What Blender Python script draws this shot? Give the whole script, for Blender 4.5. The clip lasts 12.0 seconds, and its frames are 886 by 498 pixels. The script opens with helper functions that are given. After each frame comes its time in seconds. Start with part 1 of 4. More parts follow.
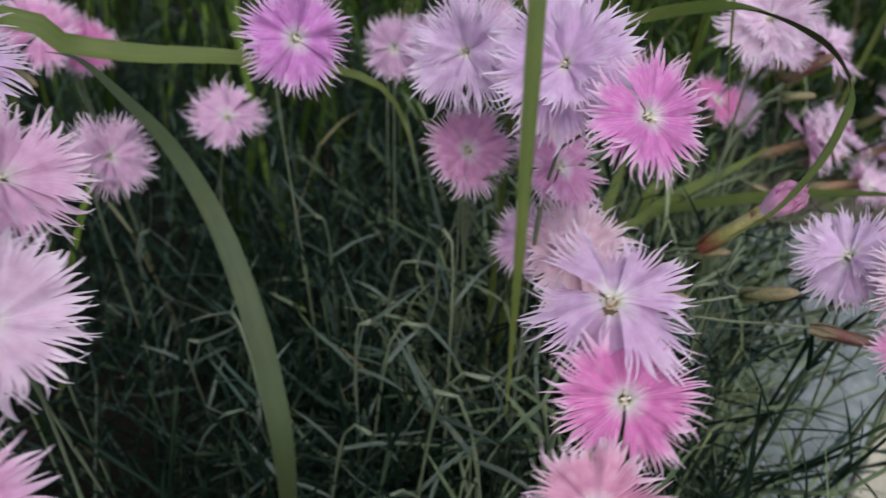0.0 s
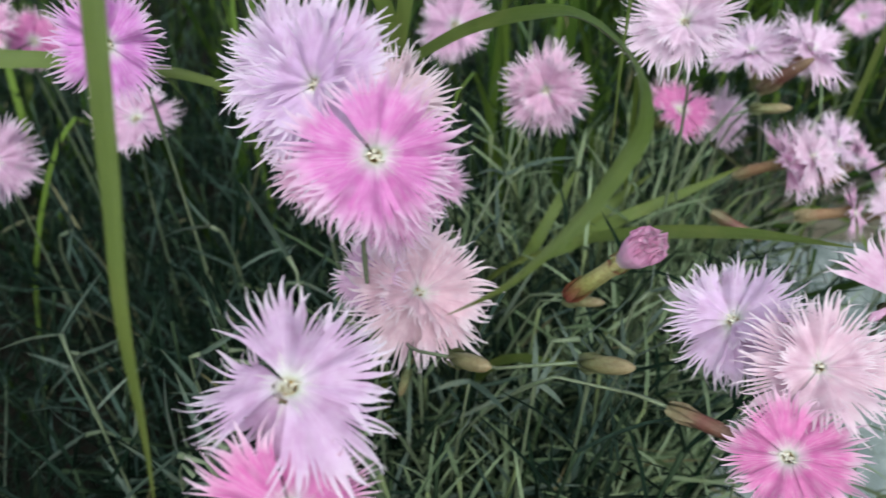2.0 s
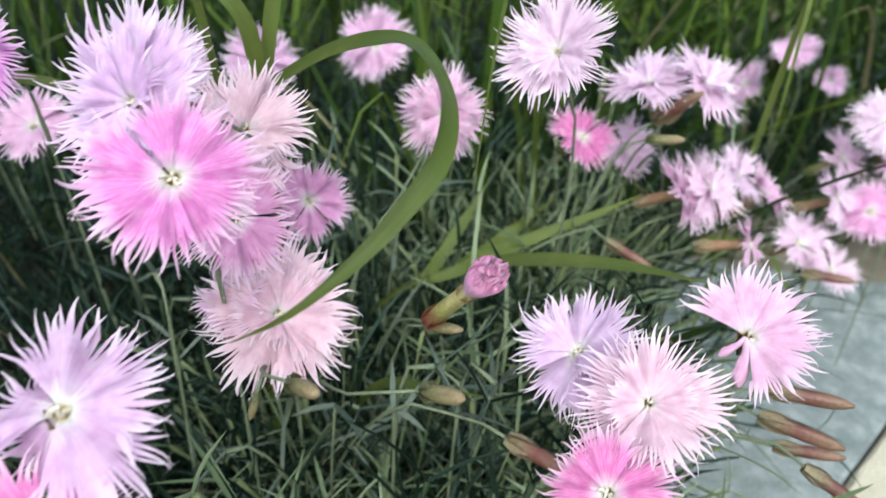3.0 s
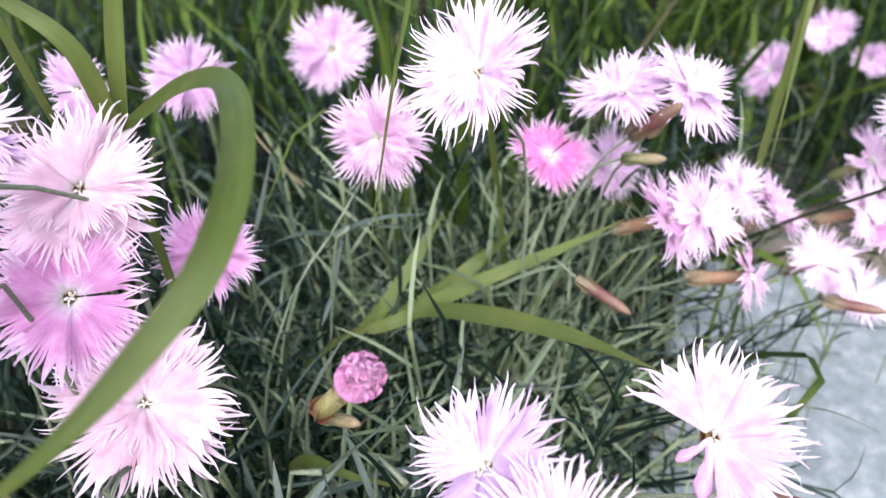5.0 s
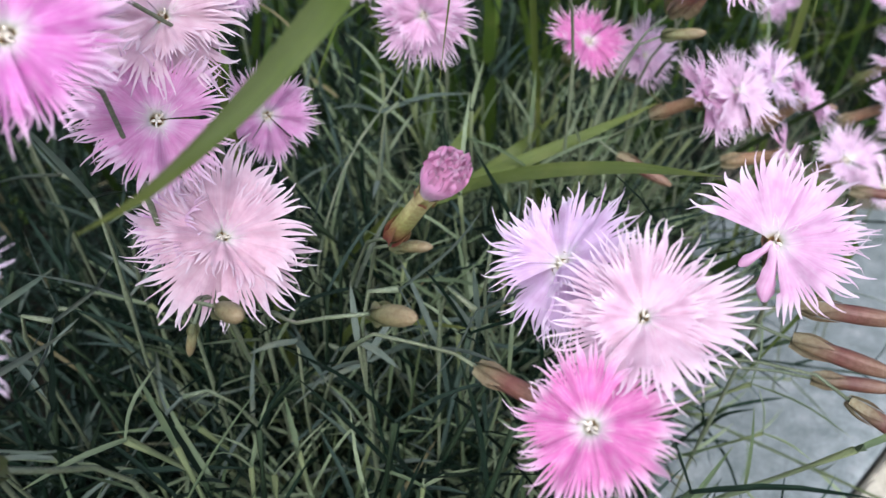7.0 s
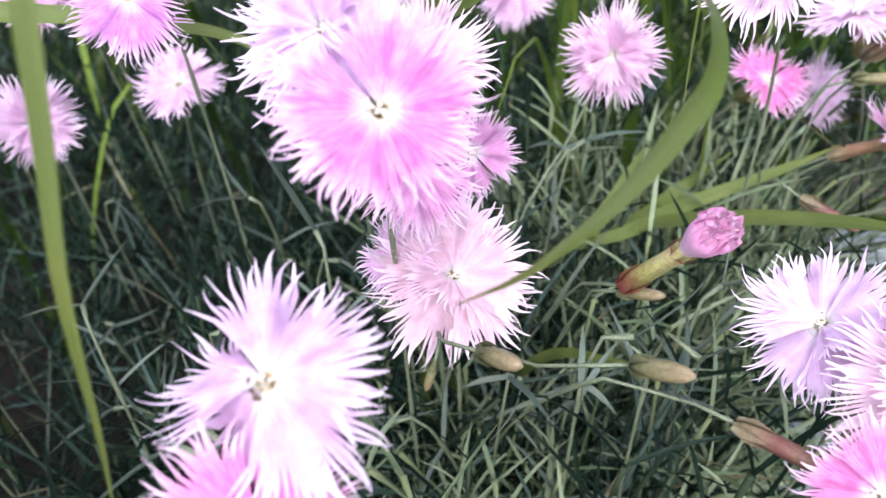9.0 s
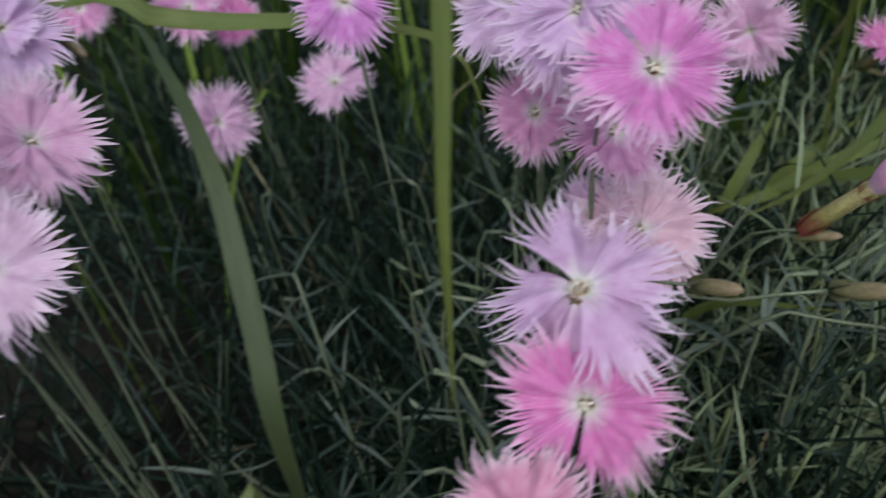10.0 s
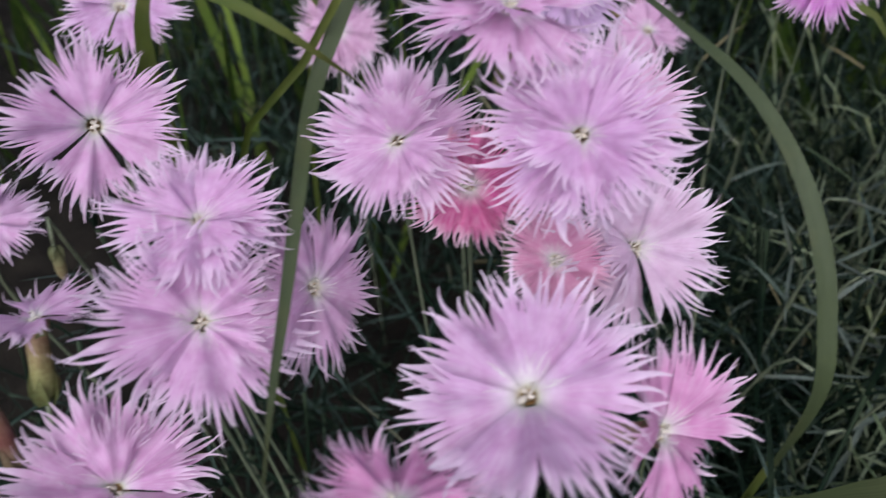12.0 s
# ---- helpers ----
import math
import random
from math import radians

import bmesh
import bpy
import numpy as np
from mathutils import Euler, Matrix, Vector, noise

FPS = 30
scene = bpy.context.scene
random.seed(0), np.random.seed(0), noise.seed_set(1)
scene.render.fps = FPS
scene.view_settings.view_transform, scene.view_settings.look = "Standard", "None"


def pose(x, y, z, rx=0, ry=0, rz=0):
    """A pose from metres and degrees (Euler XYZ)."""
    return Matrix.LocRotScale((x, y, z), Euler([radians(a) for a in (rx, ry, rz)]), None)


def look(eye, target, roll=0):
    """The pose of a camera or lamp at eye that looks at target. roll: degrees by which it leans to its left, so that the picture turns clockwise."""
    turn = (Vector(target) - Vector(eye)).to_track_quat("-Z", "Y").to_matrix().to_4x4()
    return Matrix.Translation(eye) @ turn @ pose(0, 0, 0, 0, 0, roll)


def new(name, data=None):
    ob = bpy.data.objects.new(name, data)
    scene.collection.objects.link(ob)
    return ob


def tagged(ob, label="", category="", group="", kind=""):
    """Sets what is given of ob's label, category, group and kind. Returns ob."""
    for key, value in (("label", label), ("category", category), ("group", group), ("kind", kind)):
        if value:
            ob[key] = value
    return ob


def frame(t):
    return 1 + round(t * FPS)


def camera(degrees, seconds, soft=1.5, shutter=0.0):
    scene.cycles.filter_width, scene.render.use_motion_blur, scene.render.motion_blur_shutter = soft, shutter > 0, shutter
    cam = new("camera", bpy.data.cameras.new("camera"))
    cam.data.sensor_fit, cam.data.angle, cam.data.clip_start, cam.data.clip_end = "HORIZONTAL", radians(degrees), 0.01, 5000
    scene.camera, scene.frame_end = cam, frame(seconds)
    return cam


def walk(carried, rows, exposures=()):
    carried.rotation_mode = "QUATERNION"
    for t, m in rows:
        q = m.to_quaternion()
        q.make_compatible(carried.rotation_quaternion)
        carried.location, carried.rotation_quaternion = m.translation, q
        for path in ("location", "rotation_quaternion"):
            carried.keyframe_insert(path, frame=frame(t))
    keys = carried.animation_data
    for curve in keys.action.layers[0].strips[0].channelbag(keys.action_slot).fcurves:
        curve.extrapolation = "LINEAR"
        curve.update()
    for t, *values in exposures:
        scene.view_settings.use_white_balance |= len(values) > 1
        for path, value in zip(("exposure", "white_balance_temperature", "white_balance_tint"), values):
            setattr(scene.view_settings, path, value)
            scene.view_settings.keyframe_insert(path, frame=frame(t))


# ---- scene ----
cam = camera(64.0, 12.0, soft=1.3, shutter=0.38)
PATH = [
    (0, (0.0122, -0.00227, 0.35578), (-0.02549, 1.65944, -0.75657), 1.88),
    (0.5, (0.0643, 0.0187, 0.35358), (-0.16019, 1.64445, -0.78947), 0.42),
    (1, (0.09316, 0.03298, 0.34578), (-0.23362, 1.67394, -0.74987), -0.73),
    (1.5, (0.08831, 0.04303, 0.34442), (-0.18719, 1.70428, -0.73462), 1.02),
    (2, (0.1099, 0.04987, 0.35216), (-0.20752, 1.65448, -0.79869), -1.05),
    (2.5, (0.13651, 0.05374, 0.35209), (-0.14829, 1.66286, -0.801), -0.44),
    (3, (0.15026, 0.06093, 0.35393), (-0.11123, 1.69962, -0.76245), 1.93),
    (3.5, (0.15636, 0.09626, 0.35733), (-0.10604, 1.7348, -0.75907), 1.19),
    (3.7, (0.153, 0.106, 0.358), (-0.086, 1.763, -0.736), 2.3),
    (5.3, (0.188, 0.124, 0.341), (-0.206, 1.698, -0.829), -2.5),
    (5.5, (0.18289, 0.11547, 0.33423), (-0.19944, 1.68734, -0.84179), -2.27),
    (6, (0.18532, 0.0989, 0.32479), (-0.21711, 1.6485, -0.87387), -3.39),
    (6.5, (0.17381, 0.08591, 0.31731), (-0.19775, 1.64984, -0.87268), -3.04),
    (6.7, (0.173, 0.086, 0.317), (-0.189, 1.648, -0.877), -2.6),
    (8.3, (0.132, 0.086, 0.328), (-0.296, 1.622, -0.879), -2.1),
    (8.5, (0.12627, 0.08528, 0.32841), (-0.33811, 1.63235, -0.85096), -2.65),
    (9, (0.11654, 0.07458, 0.33435), (-0.39566, 1.60229, -0.85044), -3.38),
    (9.5, (0.10488, 0.06129, 0.3415), (-0.42693, 1.57397, -0.85389), -4.11),
    (10, (0.0756, 0.02439, 0.34437), (-0.55374, 1.52459, -0.81897), -8.05),
    (10.5, (0.02765, 0.00057, 0.36408), (-0.50749, 1.43722, -0.92032), -5.99),
    (11, (-0.0262, -0.00621, 0.37528), (-0.51186, 1.42684, -0.93257), -2.94),
    (11.5, (-0.07034, -0.01123, 0.37942), (-0.59056, 1.38042, -0.95949), -3.32),
    (12, (-0.10296, -0.02567, 0.37571), (-0.62206, 1.35494, -0.97502), -3.27),
]
# seconds, stops, white balance in kelvin, tint
EXPOSURES = [
    (0, 0.71, 5950, 6), (0.5, 0.57, 5950, 13), (1, 0.97, 6000, -2), (1.5, 1.17, 6000, -3), (2, 1.17, 5900, -8), (2.5, 1.12, 5850, -5), (3, 1.56, 5900, -4),
    (3.5, 1.97, 5900, 5), (5.5, 2.1, 5750, 15), (6, 2.02, 5750, 17), (6.5, 1.38, 5750, 8), (8.5, 2.12, 5850, 8), (9, 2.05, 5750, 11),
    (9.5, 1.55, 5800, -1), (10, 0.64, 5800, 5), (10.5, 1.87, 5800, -5), (11, 2.42, 5800, 15), (11.5, 2.2, 5800, 11), (12, 0.86, 5850, 13),
]
# a small lens close to its subject: the distance goes soft
cam.data.dof.use_dof, cam.data.dof.focus_distance, cam.data.dof.aperture_fstop = True, 0.205, 13.0
walk(cam, [(t, look(eye, target, roll)) for t, eye, target, roll in PATH], EXPOSURES)

# ---- world and light: open shade under a bright, hazy sky ----
SUN_UP, SUN_TURN = 50.0, 168.0          # degrees above the ground; clockwise from +y
world = bpy.data.worlds.new("sky")
scene.world = world
world.use_nodes = True
sky = world.node_tree.nodes.new("ShaderNodeTexSky")
sky.sky_type, sky.sun_disc = "NISHITA", False
sky.sun_elevation, sky.sun_rotation = radians(SUN_UP), radians(SUN_TURN)
sky.air_density, sky.dust_density, sky.ozone_density = 0.6, 4.0, 0.5
background = world.node_tree.nodes["Background"]
background.inputs["Strength"].default_value = 0.065
world.node_tree.links.new(sky.outputs["Color"], background.inputs["Color"])
sun = new("sun", bpy.data.lights.new("sun", "SUN"))
sun.data.energy, sun.data.angle, sun.data.color = 1.7, radians(75), (1.0, 0.97, 0.94)
sun.matrix_basis = look((0, 0, 0), (-math.sin(radians(SUN_TURN)) * math.cos(radians(SUN_UP)),
                                    -math.cos(radians(SUN_TURN)) * math.cos(radians(SUN_UP)), -math.sin(radians(SUN_UP))))

GROUND = -0.10                          # soil of the bed
PAVE = -0.12                            # top of the kerb stones


# ---- materials ----
def material(name):
    m = bpy.data.materials.new(name)
    m.use_nodes = True
    nodes, links = m.node_tree.nodes, m.node_tree.links
    nodes.clear()
    return m, nodes, links


def node(nodes, kind, **values):
    n = nodes.new(kind)
    for key, value in values.items():
        n.inputs[key.replace("_", " ")].default_value = value
    return n


def ramp(nodes, stops):
    n = nodes.new("ShaderNodeValToRGB")
    e = n.color_ramp.elements
    e[0].position, e[0].color = stops[0][0], (*stops[0][1], 1)
    e[1].position, e[1].color = stops[1][0], (*stops[1][1], 1)
    for p, c in stops[2:]:
        e.new(p).color = (*c, 1)
    return n


def mixer(nodes, links, factor, a, b, blend="MIX"):
    n = nodes.new("ShaderNodeMix")
    n.data_type, n.blend_type = "RGBA", blend
    for slot, value in ((n.inputs[0], factor), (n.inputs[6], a), (n.inputs[7], b)):
        if isinstance(value, bpy.types.NodeSocket):
            links.new(value, slot)
        elif isinstance(value, tuple):
            slot.default_value = (*value, 1)
        else:
            slot.default_value = value
    return n.outputs[2]


def finish(nodes, links, colour, roughness, thin=0.0, thin_colour=None, bump=None, bump_height=0.0002, gloss=0.5):
    """A Principled surface; thin: the share of light that passes through a leaf or petal."""
    p = node(nodes, "ShaderNodeBsdfPrincipled", Roughness=roughness)
    p.inputs["Specular IOR Level"].default_value = gloss
    links.new(colour, p.inputs["Base Color"])
    if bump is not None:
        b = node(nodes, "ShaderNodeBump", Strength=1.0, Distance=bump_height)
        links.new(bump, b.inputs["Height"])
        links.new(b.outputs[0], p.inputs["Normal"])
    shader = p.outputs[0]
    if thin:
        t = nodes.new("ShaderNodeBsdfTranslucent")
        links.new(thin_colour or colour, t.inputs["Color"])
        mix = nodes.new("ShaderNodeMixShader")
        mix.inputs[0].default_value = thin
        links.new(shader, mix.inputs[1])
        links.new(t.outputs[0], mix.inputs[2])
        shader = mix.outputs[0]
    links.new(shader, nodes.new("ShaderNodeOutputMaterial").inputs[0])


def uv_parts(nodes, links):
    uv = nodes.new("ShaderNodeUVMap")
    sep = nodes.new("ShaderNodeSeparateXYZ")
    links.new(uv.outputs[0], sep.inputs[0])
    return uv, sep


def noise_of(nodes, links, vector, scale, detail=3.0, stretch=None):
    if stretch:
        m = nodes.new("ShaderNodeMapping")
        m.inputs["Scale"].default_value = stretch
        links.new(vector, m.inputs[0])
        vector = m.outputs[0]
    n = node(nodes, "ShaderNodeTexNoise", Scale=scale, Detail=detail)
    links.new(vector, n.inputs["Vector"])
    return n


def petal_material():
    m, n, l = material("fringed petal")
    uv, sep = uv_parts(n, l)
    info = n.new("ShaderNodeObjectInfo")
    geo = n.new("ShaderNodeNewGeometry")
    streak = noise_of(n, l, uv.outputs[0], 7.0, 2.5, (5.0, 0.7, 1.0))
    blotch = noise_of(n, l, geo.outputs["Position"], 230.0, 3.0)
    # pigment along the petal: pale throat, full colour in the middle, washed out in the fringe
    body = ramp(n, [(0.09, (0.0, 0.0, 0.0)), (0.18, (0.45, 0.45, 0.45)), (0.32, (1.0, 1.0, 1.0)), (0.62, (0.95, 0.95, 0.95)), (0.75, (0.52, 0.52, 0.52)), (0.95, (0.06, 0.06, 0.06))])
    l.new(sep.outputs[1], body.inputs[0])
    wash = n.new("ShaderNodeMath")
    wash.operation = "MULTIPLY_ADD"
    l.new(streak.outputs["Fac"], wash.inputs[0])
    wash.inputs[1].default_value, wash.inputs[2].default_value = 1.1, 0.36
    amount = n.new("ShaderNodeMath")
    amount.operation, amount.use_clamp = "MULTIPLY", True
    l.new(body.outputs[0], amount.inputs[0])
    l.new(wash.outputs[0], amount.inputs[1])
    pale = mixer(n, l, 0.24, (0.80, 0.74, 0.79), info.outputs["Color"])
    heart = ramp(n, [(0.10, (1.0, 1.0, 1.0)), (0.20, (0.0, 0.0, 0.0))])
    l.new(sep.outputs[1], heart.inputs[0])
    pale = mixer(n, l, heart.outputs[0], pale, (0.78, 0.77, 0.71))
    colour = mixer(n, l, amount.outputs[0], pale, info.outputs["Color"])
    dapple = ramp(n, [(0.33, (0.86, 0.79, 0.84)), (0.62, (1.0, 1.0, 1.0))])
    l.new(blotch.outputs["Fac"], dapple.inputs[0])
    colour = mixer(n, l, 1.0, colour, dapple.outputs[0], "MULTIPLY")
    throat = ramp(n, [(0.055, (0.8, 0.8, 0.8)), (0.10, (0.0, 0.0, 0.0))])
    l.new(sep.outputs[1], throat.inputs[0])
    colour = mixer(n, l, throat.outputs[0], colour, (0.62, 0.56, 0.28))
    finish(n, l, colour, 0.62, 0.38, None, streak.outputs["Fac"], 0.00016, 0.25)
    return m


def leaf_material(name, dark, light, tip, thin, rough, per_island, middle=None, gloss=0.45):
    m, n, l = material(name)
    uv, sep = uv_parts(n, l)
    if per_island:
        rnd = n.new("ShaderNodeNewGeometry").outputs["Random Per Island"]
    else:
        rnd = n.new("ShaderNodeObjectInfo").outputs["Random"]
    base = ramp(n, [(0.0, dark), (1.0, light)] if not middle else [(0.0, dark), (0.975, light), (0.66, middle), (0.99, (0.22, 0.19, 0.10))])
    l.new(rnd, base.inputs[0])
    veins = noise_of(n, l, uv.outputs[0], 6.0, 2.0, (7.0, 0.5, 1.0))
    geo = n.new("ShaderNodeNewGeometry")
    patch = noise_of(n, l, geo.outputs["Position"], 55.0, 3.0)
    shade = ramp(n, [(0.3, (0.78, 0.80, 0.78)), (0.7, (1.12, 1.10, 1.12))])
    l.new(veins.outputs["Fac"], shade.inputs[0])
    colour = mixer(n, l, 1.0, base.outputs[0], shade.outputs[0], "MULTIPLY")
    wear = ramp(n, [(0.55, (0.0, 0.0, 0.0)), (0.78, (0.6, 0.6, 0.6))])
    l.new(patch.outputs["Fac"], wear.inputs[0])
    colour = mixer(n, l, wear.outputs[0], colour, tip)
    ends = ramp(n, [(0.86, (0.0, 0.0, 0.0)), (1.0, (0.7, 0.7, 0.7))])
    l.new(sep.outputs[1], ends.inputs[0])
    colour = mixer(n, l, ends.outputs[0], colour, tip)
    finish(n, l, colour, rough, thin, None, veins.outputs["Fac"], 0.0003, gloss)
    return m


def grain_material(name, stops, scale, rough, bump_height=0.0006, fine=900.0, thin=0.0):
    m, n, l = material(name)
    geo = n.new("ShaderNodeNewGeometry")
    big = noise_of(n, l, geo.outputs["Position"], scale, 5.0)
    small = noise_of(n, l, geo.outputs["Position"], fine, 3.0)
    base = ramp(n, stops)
    l.new(big.outputs["Fac"], base.inputs[0])
    grain = ramp(n, [(0.3, (0.72, 0.72, 0.72)), (0.7, (1.18, 1.18, 1.18))])
    l.new(small.outputs["Fac"], grain.inputs[0])
    colour = mixer(n, l, 1.0, base.outputs[0], grain.outputs[0], "MULTIPLY")
    finish(n, l, colour, rough, thin, None, small.outputs["Fac"], bump_height)
    return m


def calyx_material(name, low, middle, high):
    """Coloured along its length, with fine lengthwise ribs."""
    m, n, l = material(name)
    uv, sep = uv_parts(n, l)
    rib = noise_of(n, l, uv.outputs[0], 10.0, 2.0, (6.0, 0.4, 1.0))
    along = ramp(n, [(0.05, low), (0.45, middle), (0.95, high)])
    l.new(sep.outputs[1], along.inputs[0])
    speck = noise_of(n, l, n.new("ShaderNodeNewGeometry").outputs["Position"], 700.0, 3.0)
    grain = ramp(n, [(0.3, (0.80, 0.79, 0.78)), (0.7, (1.12, 1.12, 1.12))])
    spots = ramp(n, [(0.42, (0.84, 0.77, 0.72)), (0.56, (1.0, 1.0, 1.0))])
    l.new(speck.outputs["Fac"], spots.inputs[0])
    l.new(rib.outputs["Fac"], grain.inputs[0])
    colour = mixer(n, l, 1.0, mixer(n, l, 1.0, along.outputs[0], spots.outputs[0], "MULTIPLY"), grain.outputs[0], "MULTIPLY")
    finish(n, l, colour, 0.5, 0.12, None, rib.outputs["Fac"], 0.00015)
    return m


PETAL = petal_material()
# Mostly near-black tones: the shade between the leaves is put into this colour.
SHADED_SHOOT = leaf_material("dianthus leaf", (0.004, 0.010, 0.006), (0.084, 0.124, 0.104), (0.048, 0.070, 0.036), 0.10, 0.52, True, (0.010, 0.024, 0.013), 0.10)
BLADE = leaf_material("grass blade", (0.098, 0.138, 0.024), (0.165, 0.212, 0.052), (0.21, 0.23, 0.06), 0.36, 0.36, False)
GREY_BLADE = leaf_material("grey green blade", (0.050, 0.072, 0.028), (0.076, 0.100, 0.042), (0.11, 0.12, 0.04), 0.28, 0.48, False)
PALE_BLADE = leaf_material("pale leaf", (0.27, 0.33, 0.12), (0.34, 0.39, 0.17), (0.38, 0.40, 0.18), 0.30, 0.40, False)
GRASS = leaf_material("grass", (0.018, 0.034, 0.006), (0.18, 0.26, 0.042), (0.12, 0.14, 0.035), 0.28, 0.50, True, (0.036, 0.072, 0.010), 0.15)
STEM = grain_material("flower stem", [(0.3, (0.10, 0.13, 0.075)), (0.7, (0.17, 0.19, 0.115))], 60.0, 0.45)
CALYX = calyx_material("green calyx", (0.16, 0.20, 0.07), (0.26, 0.25, 0.10), (0.30, 0.18, 0.12))
BUD = calyx_material("bud calyx", (0.11, 0.13, 0.055), (0.21, 0.20, 0.095), (0.27, 0.21, 0.12))
OPENING = calyx_material("opening bud calyx", (0.26, 0.065, 0.05), (0.31, 0.31, 0.10), (0.54, 0.50, 0.24))
SPENT = calyx_material("spent calyx", (0.25, 0.22, 0.13), (0.135, 0.050, 0.040), (0.22, 0.14, 0.09))
TAN = calyx_material("tan calyx", (0.33, 0.29, 0.17), (0.32, 0.19, 0.11), (0.31, 0.21, 0.11))
STYLE = grain_material("pale style", [(0.3, (0.70, 0.62, 0.50)), (0.7, (0.85, 0.80, 0.72))], 300.0, 0.5, thin=0.2)
THROAT = grain_material("throat", [(0.3, (0.42, 0.25, 0.09)), (0.7, (0.60, 0.42, 0.19))], 400.0, 0.5)
CONCRETE = grain_material("grey paving", [(0.3, (0.135, 0.158, 0.158)), (0.52, (0.195, 0.22, 0.222)), (0.72, (0.29, 0.31, 0.312))], 55.0, 0.78, 0.0012, 480.0)
SAND = grain_material("sandstone edging", [(0.3, (0.38, 0.34, 0.26)), (0.7, (0.52, 0.48, 0.39))], 30.0, 0.8, 0.0008, 700.0)

PIGMENT = {
    "hot": (0.86, 0.25, 0.58), "orchid": (0.85, 0.27, 0.67), "magenta": (0.82, 0.34, 0.78), "pink": (0.87, 0.42, 0.68), "salmon": (0.88, 0.42, 0.58), "deep": (0.78, 0.16, 0.38),
    "mauve": (0.85, 0.56, 0.78), "mist": (0.84, 0.61, 0.83), "lilac": (0.87, 0.67, 0.90), "peach": (0.97, 0.74, 0.77), "pale": (0.93, 0.61, 0.80), "white": (0.97, 0.77, 0.88),
}
SAY = {
    "hot": "bright pink", "orchid": "orchid pink", "magenta": "magenta pink", "pink": "rose pink", "salmon": "salmon pink", "deep": "deep crimson pink", "mauve": "mauve pink",
    "mist": "soft lilac", "lilac": "pale lilac", "peach": "pale peach pink", "pale": "pale pink", "white": "almost white",
}


# ---- mesh helpers ----
def mesh_of(name, verts, faces, uvs=None, mat=None, smooth=True):
    me = bpy.data.meshes.new(name)
    me.from_pydata([tuple(v) for v in verts], [], faces)
    if uvs is not None:
        layer = me.uv_layers.new(name="UVMap")
        index = np.empty(len(me.loops), dtype=np.int32)
        me.loops.foreach_get("vertex_index", index)
        layer.data.foreach_set("uv", np.asarray(uvs, dtype=np.float32)[index].ravel())
    me.polygons.foreach_set("use_smooth", [smooth] * len(me.polygons))
    if mat:
        me.materials.append(mat)
    me.update()
    return me


def part(name, me, parent, m=Matrix(), label=""):
    ob = new(name, me)
    ob.parent, ob.matrix_basis = parent, m
    return tagged(ob, label)


def bend(points, n):
    """n places on a smooth line through the points."""
    p = np.array(points, float)
    d = np.r_[0, np.cumsum(np.linalg.norm(np.diff(p, axis=0), axis=1))]
    q = np.vstack([2 * p[0] - p[1], p, 2 * p[-1] - p[-2]])
    out = []
    for s in np.linspace(0, d[-1], n):
        i = min(int(np.searchsorted(d, s, "right")) - 1, len(p) - 2)
        u = (s - d[i]) / max(d[i + 1] - d[i], 1e-9)
        a, b, c, e = q[i], q[i + 1], q[i + 2], q[i + 3]
        out.append(0.5 * (2 * b + (c - a) * u + (2 * a - 5 * b + 4 * c - e) * u * u + (3 * b - a - 3 * c + e) * u ** 3))
    return np.array(out)


def tube(points, radii, sides=6):
    """Verts, faces and uvs of a round tube, closed at both ends."""
    p = np.asarray(points, float)
    r = np.interp(np.linspace(0, 1, len(p)), np.linspace(0, 1, len(radii)), radii)
    t = np.gradient(p, axis=0)
    t /= np.linalg.norm(t, axis=1)[:, None] + 1e-12
    side = np.cross(t[0], (0.31, 0.83, 0.46))
    verts, uvs, faces = [], [], []
    for i in range(len(p)):
        side = side - t[i] * (side @ t[i])
        side /= np.linalg.norm(side)
        up = np.cross(t[i], side)
        for k in range(sides):
            a = 2 * math.pi * k / sides
            verts.append(p[i] + r[i] * (math.cos(a) * side + math.sin(a) * up))
            uvs.append((k / sides, i / (len(p) - 1)))
    for i in range(len(p) - 1):
        for k in range(sides):
            a, b = i * sides + k, i * sides + (k + 1) % sides
            faces.append((a, b, b + sides, a + sides))
    faces.append(tuple(range(sides))[::-1])
    faces.append(tuple(range((len(p) - 1) * sides, len(p) * sides)))
    return verts, faces, uvs


def joined(pieces):
    verts, faces, uvs = [], [], []
    for v, f, u in pieces:
        k = len(verts)
        verts += list(v)
        faces += [tuple(i + k for i in q) for q in f]
        uvs += list(u)
    return verts, faces, uvs


